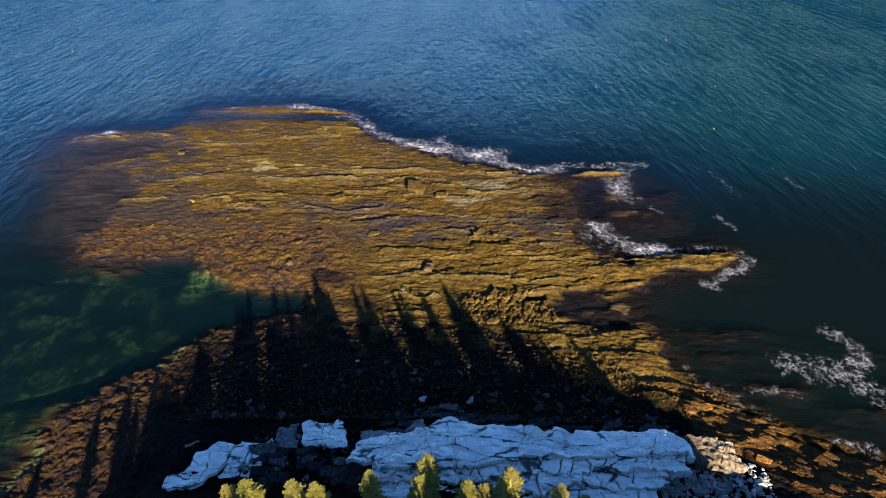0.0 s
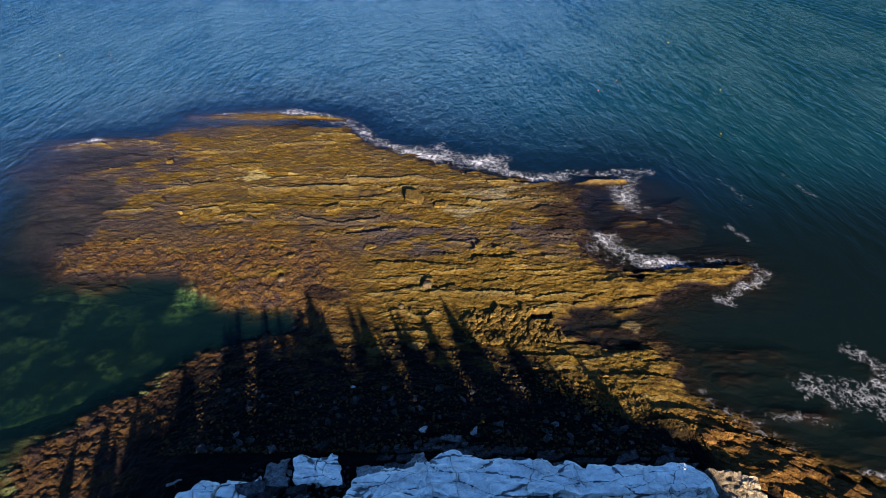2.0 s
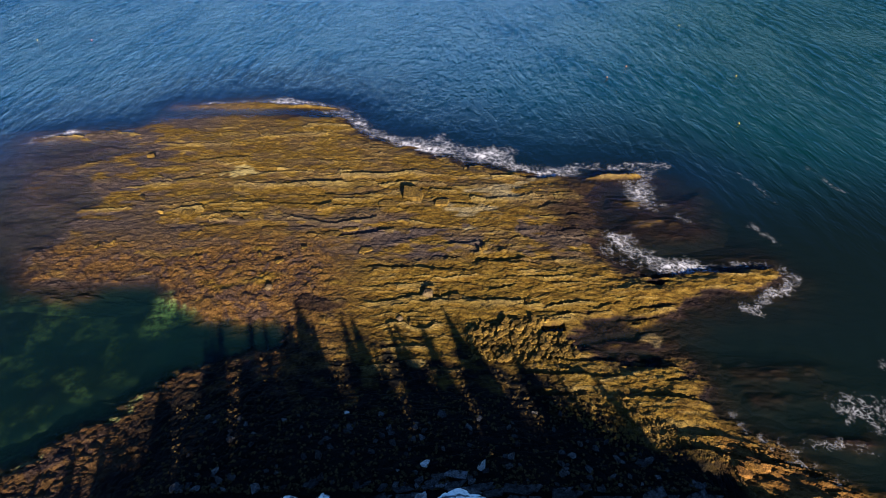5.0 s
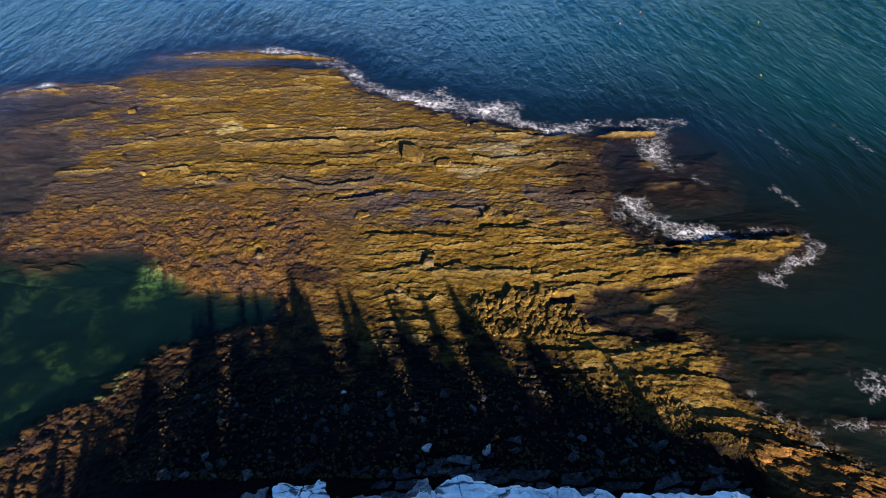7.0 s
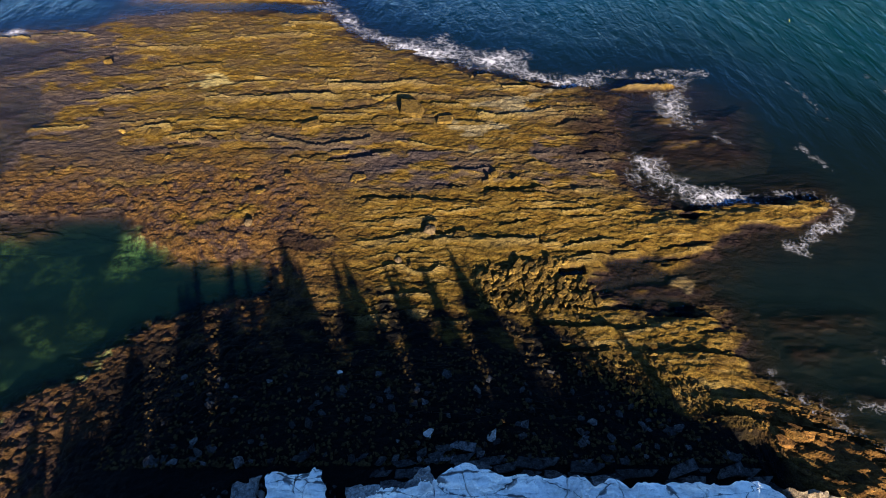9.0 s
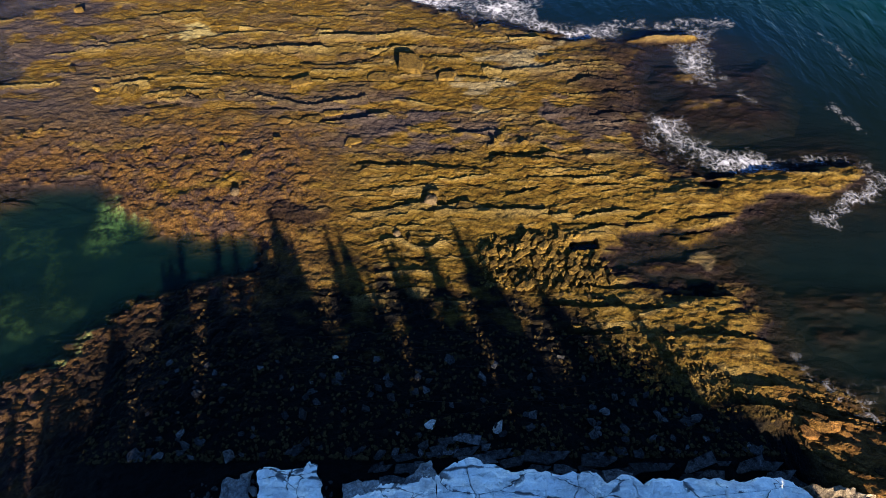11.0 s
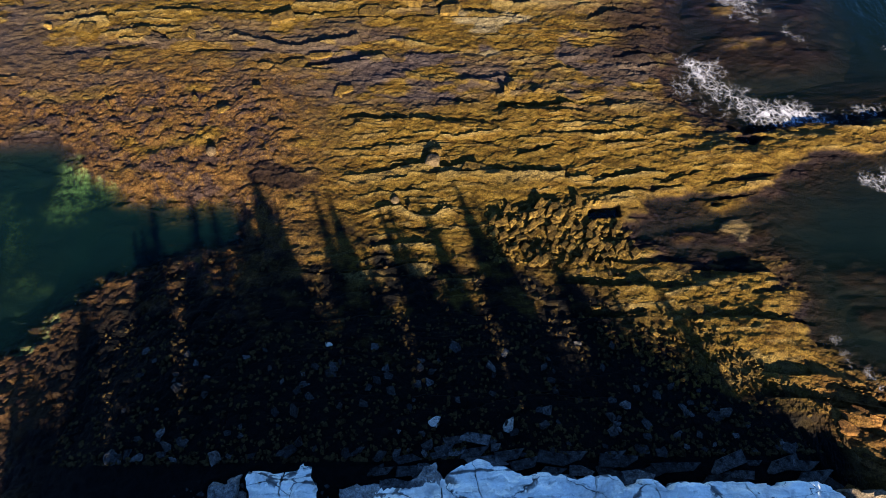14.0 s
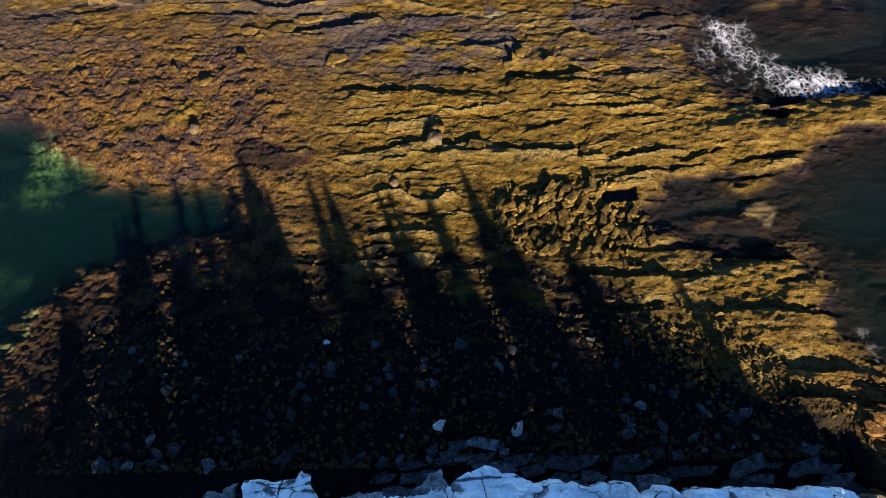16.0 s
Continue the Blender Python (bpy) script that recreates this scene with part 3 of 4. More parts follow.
def floor_at(x, y):
    """Height of the ground mesh near x, y."""
    i, j = np.clip(np.searchsorted(gx, x), 1, len(gx) - 1), np.clip(np.searchsorted(gy, y), 1, len(gy) - 1)
    return float(gz[j - 1:j + 1, i - 1:i + 1].mean())


FOAM_GLINT_LINES = [[(-26, 54.4), (-19.4, 51.3), (-14.1, 48.8), (-8.1, 41.0), (-1.6, 36.6)], [(-1.6, 36.3), (3.5, 34.8), (7.5, 32.8), (14.7, 32.6)],
              [(4.5, 37.6), (6.8, 34.5)], [(14.0, 29.8), (17.5, 27.8), (22.3, 26.2)], [(25.0, 27.2), (27.2, 28.4), (32.0, 28.6), (40.0, 28.6)],
              [(36.6, 26.6), (33.8, 22.8), (34.2, 18.8)], [(27.7, 10.4), (29.6, 7.0), (31.6, 4.3), (34.6, 3.9), (37.4, 3.8)],
              [(37.4, 3.8), (43.0, 4.6), (46.4, 3.9), (47.3, 2.2), (45.0, 0.2), (42.0, -0.8), (39.0, -2.9), (40.2, -4.0)],
              [(24.8, 6.6), (28.0, 6.2), (30.5, 5.4)], [(-63.0, 38.2), (-66.5, 38.6), (-61.0, 41.6)], [(-42.0, 52.4), (-30.0, 53.8), (-24.0, 53.6)],
              [(43.0, -15.7), (47.8, -17.3), (51.4, -20.9)], [(50.9, -11.5), (52.0, -14.5), (50.0, -17.0)],
              [(31.8, -17.4), (33.5, -19.0), (35.5, -20.9), (37.6, -22.8)], [(42.2, -25.4), (45.6, -26.9)], [(35.0, -18.5), (39.0, -19.6), (43.0, -20.2)],
              # thin white lines painted for sky glints on wave crests, not surf
              [(51.9, 26.4), (52.8, 17.9)], [(37.1, 15.6), (39.3, 11.4)], [(63.7, 27.8), (64.5, 20.4)], [(46.6, 12.6), (48.8, 8.8)]]
FOAM_GLINT_WIDTH = [1.3, 2.3, 1.6, 1.5, 1.0, 2.0, 1.4, 0.7, 1.9, 1.0, 1.0, 1.7, 1.1, 0.9, 0.6, 0.6, 0.5, 0.6, 0.5, 0.5]
FOAM_GLINT_LOT = [0.75, 1.0, 0.65, 0.75, 0.62, 0.55, 0.84, 0.62, 0.5, 0.9, 0.65, 0.46, 0.42, 0.42, 0.42, 0.22, 0.28, 0.3, 0.26, 0.3]
wx = steps_to([(-2800, 200), (-200, 10), (-150, 0.8), (-70, 0.6), (-30, 0.35), (56, 0.6), (90, 0.8), (190, 10), (300, 200), (2800, 1)])
wy = steps_to([(-60, 0.6), (-30, 0.35), (56, 0.9), (80, 1.4), (170, 10), (300, 150), (2800, 1)])
wxx, wyy = np.meshgrid(wx, wy)
wz, wsd, _ = shape(wxx, wyy)
depth = np.clip(-wz, 0, 9)
foam_glint = np.zeros_like(wz)
for line, wide, lot in zip(FOAM_GLINT_LINES, FOAM_GLINT_WIDTH, FOAM_GLINT_LOT):
    away = near_line(line, wxx + 1.3 * rough_noise(wxx / 3.0, wyy / 3.0, 61, 3), wyy + 1.3 * rough_noise(wxx / 3.0, wyy / 3.0, 62, 3))
    foam_glint = np.maximum(foam_glint, lot * np.clip(0.25 + 0.65 * wob(wxx / 2.6, wyy / 2.0, 63) + 1.1 * (wob(wxx / 5.5, wyy / 5.5, 64) - 0.25), 0.05, 1.25) * np.clip(1 - away / (1.5 * wide), 0, 1) ** 0.75)
notch = step(17, 22, wxx) * step(50, 40, wxx) * step(-3, 2, wyy) * step(27, 23, wyy)
murk = 1 - np.exp(-depth / np.where(((wxx < -12) & (wyy < 6)) | ((wxx < -28) & (wyy < 42)), np.where(wyy < 6, 0.32 + 0.5 * step(-23, -27, wxx), 1.15), 0.45 + 0.55 * notch))
green = np.clip(step(-20, 55, wxx - 0.35 * wyy) * (1 - 0.7 * step(16, 24, wxx) * step(60, 40, wxx) * step(-12, -4, wyy) * step(34, 26, wyy)) + step(-9, -16, wxx) * step(6, 0, wyy), 0, 1)
# zones with smoother ripples, and with reflection and body colour darkened by hand
calm_dim = np.maximum(step(16, 28, wxx) * step(150, 70, wxx) * step(32, 4, wyy), 0.75 * step(-30, -40, wxx) * step(-72, -56, wxx) * step(-6, 2, wyy) * step(44, 36, wyy))
rough = (0.25 + 0.75 * step(0.2, 2.2, depth)) * (0.5 + 0.5 * step(-5, 70, wyy)) * (1 - 0.8 * step(-8, -16, wxx) * step(8, 0, wyy)) * (1 - 0.4 * calm_dim) * (1 + 0.9 * step(20, 110, wyy))
heave = 0.06 * wob(wxx / 9, wyy / 14, 75) * (0.55 + 0.45 * step(-10, 50, wxx))
waves = heave * (np.sin(1.55 * (wxx + 0.12 * wyy) + 6 * rough_noise(wxx / 9, wyy / 12, 71, 3)) + 0.5 * np.sin(2.7 * (wxx - 0.1 * wyy) + 6 * rough_noise(wxx / 6, wyy / 8, 72, 3))) * step(0.3, 2, depth) * step(172, 150, wyy) * step(185, 150, np.abs(wxx))
# the wake of a boat far out
across = 0.951 * (wxx - 133) + 0.309 * (wyy - 138) + 0.006 * (wyy - 138) ** 2 * 0.3
waves = waves + 0.12 * np.cos(2 * math.pi * across / 3.6) * step(11, 3, np.abs(across - 3)) * step(166, 150, wyy) * step(92, 112, wyy)
water = tagged(sheet("water", wx, wy, waves, WATER, dict(murk=murk, green=green, foam_glint=foam_glint, rough=rough, deep=step(0.8, 5.5, depth) * (1 - 0.93 * step(18, 30, wxx) * step(140, 80, wxx) * step(42, 12, wyy)), calm_dim=calm_dim)), "blue-green rippled sea with white surf along the reef", "water", kind="structure")
water.visible_shadow = False


# ---- stones ----
def hull_stone(seed, flat=0.6, points=13):
    """An angular stone about 1 m wide, resting on z = 0."""
    r = random.Random(seed)
    bm = bmesh.new()
    for _ in range(points):
        d = Vector((r.gauss(0, 1), r.gauss(0, 1), r.gauss(0, 1))).normalized() * r.uniform(0.42, 0.55)
        bm.verts.new((d.x, d.y * r.uniform(0.6, 1.0), d.z * flat))
    hull = bmesh.ops.convex_hull(bm, input=bm.verts)
    bmesh.ops.delete(bm, geom=[v for v in hull["geom_interior"] if isinstance(v, bmesh.types.BMVert)], context="VERTS")
    bmesh.ops.bevel(bm, geom=list(bm.edges), offset=0.018, segments=1, affect="EDGES", clamp_overlap=True)
    low = min(v.co.z for v in bm.verts)
    bmesh.ops.translate(bm, vec=(0, 0, -low), verts=bm.verts)
    return bm


def slab(seed, long, deep, thick, material, name, cuts=4):
    """A split-off angular slab, cut along a few planes, resting on z = 0."""
    r = random.Random(seed)
    bm = bmesh.new()
    bmesh.ops.create_cube(bm, size=1.0)
    for v in bm.verts:
        v.co = Vector((v.co.x * long * r.uniform(0.75, 1.1), v.co.y * deep * r.uniform(0.7, 1.1), (v.co.z + 0.5) * thick * r.uniform(0.75, 1.15)))
    for _ in range(cuts):
        a = r.uniform(0, 2 * math.pi)
        n = Vector((math.cos(a), math.sin(a), r.uniform(-0.2, 0.5))).normalized()
        at = Vector((math.cos(a) * long * r.uniform(0.30, 0.42), math.sin(a) * deep * r.uniform(0.30, 0.42), thick * 0.6))
        cut = bmesh.ops.bisect_plane(bm, geom=bm.verts[:] + bm.edges[:] + bm.faces[:], plane_co=at, plane_no=n, clear_outer=True)
        bmesh.ops.holes_fill(bm, edges=[e for e in bm.edges if e.is_boundary], sides=0)
    bmesh.ops.recalc_face_normals(bm, faces=bm.faces)
    return mesh_of(name, bm, material)


DARKS = [mesh_of("boulder", hull_stone(k, 0.45 + 0.05 * (k % 5)), DARK_STONE) for k in range(10)]
GOLDS = [mesh_of("boulder", hull_stone(40 + k, 0.4 + 0.06 * (k % 4)), WEED_STONE) for k in range(10)]
PALES = [mesh_of("boulder", hull_stone(80 + k, 0.45 + 0.06 * (k % 4)), PALE_STONE) for k in range(8)]
dice = random.Random(5)


def drop_stone(me, x, y, size, label, group, name="boulder", sink=0.12):
    ob = new(name, me)
    ob.matrix_world = pose(x, y, floor_at(x, y) - sink * size, dice.uniform(-9, 9), dice.uniform(-9, 9), dice.uniform(0, 360)) @ Matrix.Diagonal((size, size * dice.uniform(0.7, 1.0), size * dice.uniform(0.7, 1.1), 1))
    return tagged(ob, label, "boulder", group)


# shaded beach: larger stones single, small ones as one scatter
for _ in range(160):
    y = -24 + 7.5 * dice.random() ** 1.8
    x = dice.uniform(-18, shade_edge(y))
    drop_stone(dice.choice(DARKS), x, y, 0.5 + 0.8 * dice.random() ** 2, "angular boulder lying on the shaded beach, coloured dark for that shade", "beach boulders")
for k in range(40):
    y = dice.gauss(-18.0, 1.3)
    x = shade_edge(y) + dice.uniform(-1.5, 6)
    drop_stone(dice.choice(GOLDS), x, y, 0.4 + 0.6 * dice.random(), "golden-brown weed-grown boulder on the sunlit beach edge", "sunlit boulders")
SLABS = [slab(60 + k, 1.2, 0.55 + 0.06 * (k % 4), 0.46 + 0.08 * (k % 3), WEED_STONE, "broken_slab", 1) for k in range(9)]
BROKEN = [(i, j) for i in range(15) for j in range(10) if abs(j - 4.5) < 5.2 - 0.035 * (i - 8) ** 2 and not (i > 9 and j > 5)]
for k, (i, j) in enumerate(BROKEN):
    x, y = 6.9 + 0.75 * i + 0.3 * (j % 2) + dice.uniform(-0.22, 0.22), -10.4 + 0.6 * j + dice.uniform(-0.2, 0.2)
    size = 0.40 + 0.6 * dice.random() ** 1.5
    ob = new("broken_slab", SLABS[k % 9])
    ob.matrix_world = pose(x, y, floor_at(x, y) - 0.08, dice.uniform(-4, 4), dice.uniform(-4, 4), dice.choice((30, 40, 50, 20, 70)) + dice.gauss(4, 12)) @ Matrix.Diagonal((size, size, size, 1))
    tagged(ob, "broken golden-brown weed-grown slab split from the ledge", "rock slab", "broken ledge slabs")


def scatter(name, label, count, spot, sizes, material, category, seed):
    """Many small stones joined in one mesh."""
    r = random.Random(seed)
    kinds = []
    for k in range(6):
        bm = hull_stone(200 + seed + k, 0.55, 9)
        kinds.append(([tuple(v.co) for v in bm.verts], [[v.index for v in f.verts] for f in bm.faces]))
        bm.free()
    verts, faces = [], []
    for _ in range(count):
        x, y = spot(r)
        s = r.uniform(*sizes)
        m = pose(x, y, floor_at(x, y) - 0.15 * s, r.uniform(-20, 20), r.uniform(-20, 20), r.uniform(0, 360))
        vs, fs = r.choice(kinds)
        base = len(verts)
        verts += [m @ (Vector(v) * s) for v in vs]
        faces += [[base + k for k in f] for f in fs]
    me = bpy.data.meshes.new(name)
    me.from_pydata(verts, [], faces)
    me.materials.append(material)
    return tagged(new(name, me), label, category, kind="stuff")


scatter("beach_cobbles", "cobbles covering the shaded beach, coloured dark for that shade", 2300, lambda r: (lambda y: (r.uniform(-22, shade_edge(y) + 1), y))(-24.2 + 9.5 * r.random() ** 2.0), (0.15, 0.5), COBBLE, "cobbles", 1)
scatter("reef_rubble", "golden weed-grown rubble between the broken blocks", 380, lambda r: (r.uniform(6.5, 17.5), r.uniform(-10.4, -4.8)), (0.2, 0.55), WEED_STONE, "rubble", 2)

scatter("pale_rubble", "pale angular rubble spilling from the end of the ledge", 240, lambda r: (r.uniform(24.5, 33), r.gauss(-30.2, 0.9)), (0.25, 0.8), PALE_STONE, "rubble", 3)
scatter("grey_rubble", "grey angular rubble between the pale outcrops", 260, lambda r: (r.uniform(-14, -3.5), r.uniform(-31, -25.5)), (0.2, 0.6), DARK_STONE, "rubble", 4)

SHORE_SLABS = [slab(160 + k, 1.3, 0.50 + 0.08 * (k % 4), 0.20 + 0.06 * (k % 3), OCHRE_STONE, "shore_slab") for k in range(8)]
for k in range(55):
    x = dice.uniform(27.5, 44)
    y = -19.5 - 0.55 * (x - 28.5) - 7.5 * dice.random() - 0.5
    size = 0.5 + 1.2 * dice.random() ** 2
    ob = new("shore_slab", SHORE_SLABS[k % 8])
    ob.matrix_world = pose(x, y, floor_at(x, y) - 0.12 * size, dice.uniform(-5, 5), dice.uniform(-6, 6), dice.gauss(-22, 6)) @ Matrix.Diagonal((size, size, size, 1))
    tagged(ob, "orange-brown layered rock slab on the sunlit shore", "rock slab", "shore slabs")

scatter("weed_cobbles", "golden weed-grown cobbles along the sunlit edge of the beach", 420, lambda r: (lambda y: (shade_edge(y) + r.uniform(-2.5, 5.5), y))(r.gauss(-18, 1.5)), (0.2, 0.6), WEED_STONE, "cobbles", 5)

# cobbles in the darker colour, which holds the shade of the middle beach
scatter("middle_cobbles", "brown weed-grown cobbles on the middle beach, coloured darker for the shade", 450, lambda r: (r.uniform(-20, 17), r.uniform(-18.5, -9.5)), (0.2, 0.6), COBBLE, "cobbles", 6)

# single stones of the reef
def worn_stone(seed, material):
    """A rounded boulder about 1 m wide, with dents, resting on z = 0."""
    bm = bmesh.new()
    bmesh.ops.create_icosphere(bm, subdivisions=3, radius=0.5)
    for v in bm.verts:
        p = v.co * 2.4 + Vector((seed * 7.1, seed * 3.3, 0))
        v.co *= 1 + 0.28 * noise.noise(p) + 0.10 * noise.noise(p * 2.7)
        v.co.z = 0.82 * v.co.z + 0.36
    return mesh_of("boulder", bm, material, True)


for k, (x, y, long, deep, turn) in enumerate(((-3.6, 17.6, 2.8, 1.5, -6), (4.2, 17.4, 2.6, 1.4, 4), (-12.3, 16.4, 2.6, 1.2, 25), (-10.6, 10.4, 2.4, 0.9, 3), (-8.2, 11.4, 2.0, 0.8, 2), (-22.0, 14.2, 2.8, 1.1, 12),
                                               (-26.0, 15.0, 2.0, 1.0, -5), (-31.5, 15.9, 1.9, 1.2, -20), (-5.8, 7.2, 1.9, 1.0, 20), (5.4, -1.6, 1.8, 0.9, -12))):
    ob = new("rock_slab", slab(300 + k, long, deep, 0.42, WEED_STONE, "rock_slab", 2))
    ob.matrix_world = pose(x, y, floor_at(x, y) - 0.16, 3, 0, turn)
    tagged(ob, "weathered weed-brown slab split off the reef's bedding", "rock slab", "loose reef slabs")
drop_stone(worn_stone(1, TAN_STONE), -16.5, 0.5, 0.95, "rounded tan boulder standing alone on rusty weed", "", "boulder", 0.02)
drop_stone(worn_stone(4, TAN_STONE), 2.3, -0.9, 1.25, "cracked tan boulder perched on a reef ledge", "", "boulder", 0.3)
drop_stone(worn_stone(6, TAN_STONE), -0.8, -4.6, 0.75, "small round tan boulder among weed on the reef", "", "boulder", 0.2)
ob = new("rock_slab", slab(12, 3.6, 3.0, 0.75, WEED_STONE, "rock_slab"))
ob.matrix_world = pose(0.2, 19.3, floor_at(0.2, 19.3) - 0.1, 5, 0, -8)
tagged(ob, "thick square weed-grown slab lying on the reef", "rock slab")
for x, y, s in ((2.6, 0.0, 1.7), (3.6, -0.6, 1.0), (9.6, 7.4, 1.5), (10.8, 7.2, 1.8), (9.0, 6.6, 1.2), (11.9, 6.4, 1.3), (-20.6, 14.4, 2.0), (3.2, 18.6, 1.2)):
    drop_stone(dice.choice(GOLDS), x, y, s, "weed-grown boulder perched on a ledge of the reef", "ledge boulders")


for x, y, s in ((-39.8, 19.9, 1.6), (-39.1, 9.4, 1.3), (-28.4, 11.2, 1.1), (-16.2, 4.8, 1.4), (-35.1, 7.6, 1.2), (0.4, -5.2, 1.1), (-35.6, 16.3, 1.2), (-31.9, 15.9, 1.5),
                (-13.6, 7.5, 1.2), (-6.1, 6.6, 1.0), (-27.0, 6.2, 1.0), (-18.9, 6.3, 1.0), (-40.8, 8.8, 1.2), (-43.7, 32.3, 2.2), (-33.5, 25.8, 1.4)):
    drop_stone(dice.choice(GOLDS), x, y, s, "weed-grown boulder lying among rusty weed", "weed boulders")
for x, y, s in ((7.1, -22.2, 1.3), (2.3, -22.0, 1.0), (-5.1, -16.6, 0.7)):
    drop_stone(dice.choice(PALES), x, y, s, "lone pale boulder standing out on the dark beach", "pale boulders")


def driftwood(x, y, long):
    """A bleached bent log with a broken branch."""
    top = new("driftwood_log")
    for name, pts, r in (("stem", [(0, 0), (0.45, 0.05), (0.75, 0.22), (1.0, 0.2)], 0.13), ("branch", [(0.5, 0.06), (0.62, -0.18), (0.66, -0.3)], 0.06)):
        bm = bmesh.new()
        rings = []
        for k, (a, b) in enumerate(pts):
            w = r * (1 - 0.5 * k / len(pts))
            rings.append([bm.verts.new((a * long, b * long + w * math.cos(q), 0.12 + w * math.sin(q))) for q in [math.pi * j / 4 for j in range(8)]])
        for p0, p1 in zip(rings, rings[1:]):
            for j in range(8):
                bm.faces.new((p0[j], p0[(j + 1) % 8], p1[(j + 1) % 8], p1[j]))
        bm.faces.new(rings[0])
        bm.faces.new(rings[-1])
        bmesh.ops.recalc_face_normals(bm, faces=bm.faces)
        part(name, bm, PALE_STONE if name == "stem" else BARK, top, "", True)
    top.matrix_world = pose(x, y, floor_at(x, y) + 0.02, 0, 0, 12)
    return tagged(top, "bleached white driftwood log on the upper beach", "driftwood")


driftwood(-19.6, -27.2, 1.2)


# ---- pale ledge above the beach ----
def front(x):
    """The ledge's northern edge."""
    return float(np.interp(x, [-4, -2.5, 1, 4, 8, 11, 12, 13, 17, 22, 28], [-26.9, -26.5, -25.6, -24.4, -25.3, -25.9, -24.9, -25.5, -26.2, -26.0, -26.4]))


def ledge_top(x, y):
    """Height of the bedrock's broken top: low swells, chipped steps and grain."""
    chips = 3.0 * rough_noise(x / 2.6 + 0.3 * y, y / 1.1, 71) + 0.9 * rough_noise(x / 0.9, y / 0.6, 75)
    steps = np.floor(chips) + step(0.70, 1.0, chips - np.floor(chips))
    return 2.6 + 0.40 * rough_noise(x / 4.0, y / 2.5, 73) + 0.17 * steps + 0.10 * rough_noise(x / 0.5, y / 0.4, 77)


def ledge_block(corners, top, deep, inset=0.03):
    """A jointed block between four corners in plan, with ragged joints, an uneven top and rough sides."""
    c = [Vector(p) for p in corners]
    nx = max(4, int((c[1] - c[0]).length / 0.17))
    ny = max(4, int((c[3] - c[0]).length / 0.17))
    bm = bmesh.new()
    grid = []
    for j in range(ny + 1):
        row = []
        for i in range(nx + 1):
            f, g = i / nx, j / ny
            p = (c[0] * (1 - f) + c[1] * f) * (1 - g) + (c[3] * (1 - f) + c[2] * f) * g
            rim = min(f, g, 1 - f, 1 - g) == 0
            mid = sum(c, Vector((0, 0))) / 4
            p = p + Vector((float(rough_noise(p.x * 0.9, p.y * 0.9, 61)), float(rough_noise(p.x * 0.9, p.y * 0.9, 62)))) * 0.75
            if rim:
                p = p + (mid - p).normalized() * inset
            row.append(bm.verts.new((p.x, p.y, top(p.x, p.y) - (0.05 if rim else 0))))
        grid.append(row)
    for j in range(ny):
        for i in range(nx):
            bm.faces.new((grid[j][i], grid[j][i + 1], grid[j + 1][i + 1], grid[j + 1][i]))
    ring = grid[0] + [r[-1] for r in grid[1:]] + grid[-1][-2::-1] + [r[0] for r in grid[-2:0:-1]]
    low = [bm.verts.new((v.co.x, v.co.y, v.co.z - deep)) for v in ring]
    for k in range(len(ring)):
        bm.faces.new((ring[k], low[k], low[(k + 1) % len(ring)], ring[(k + 1) % len(ring)]))
    bmesh.ops.recalc_face_normals(bm, faces=bm.faces)
    return bm


ledge = tagged(new("pale_ledge"), "pale jointed bedrock ledge in shade above the beach", "rock ledge", kind="structure")
rr = random.Random(11)


def joint(r, x):
    """South edge of row r of the ledge."""
    long_crack = float(np.interp(x, [-4, 4, 12.7, 20.5, 26], [-28.9, -29.4, -28.5, -28.1, -28.4]))
    return front(x) if r < 0 else long_crack - (0, 1.3, 2.7, 4.6)[r] - (0.3 * math.sin(0.8 * x + 2 * r) if r else 0)


for r_, cuts, slants in ((0, (-3.9, 2.2, 4.9, 11.5, 15.3, 20.9, 26.1), (-0.5, 1.0, 0.4, -0.5, 0.9, 0.3, 1.0)), (1, None, None), (2, None, None), (3, None, None)):
    if cuts is None:
        cuts = [-2.6 + 0.5 * r_]
        while cuts[-1] < 24.5 - 0.6 * r_:
            cuts.append(cuts[-1] + rr.choice((1.2, 1.8, 2.6, 3.6)) * rr.uniform(0.85, 1.15))
        slants = [rr.uniform(-0.5, 0.5) for _ in cuts]
    for k in range(len(cuts) - 1):
        a, b, sa, sb = cuts[k], cuts[k + 1], slants[k], slants[k + 1]
        drop = 0.0 if r_ == 0 else 0.15 + 0.36 * r_ + rr.uniform(-0.2, 0.3)
        tilt = rr.uniform(-0.03, 0.02) if r_ == 0 else rr.uniform(-0.16, 0.05)
        quad = [(a + sa, joint(r_, a + sa)), (b + sb, joint(r_, b + sb)), (b, joint(r_ - 1, b)), (a, joint(r_ - 1, a))]
        ym = sum(q[1] for q in quad) / 4
        part("block", ledge_block(quad, lambda x, y: float(ledge_top(x, y)) - drop + tilt * (y - ym), 1.9, 0.03 + 0.045 * (r_ > 0)), PALE, ledge)


def outcrop(label, quads, material):
    top = tagged(new("rock_outcrop"), label, "rock outcrop", "pale outcrops")
    for k, (q, z) in enumerate(quads):
        part("block", ledge_block(q, lambda x, y: z - 2.6 + float(ledge_top(x, y)) + 0.1 * (y + 28), 1.5), material, top)
    return top


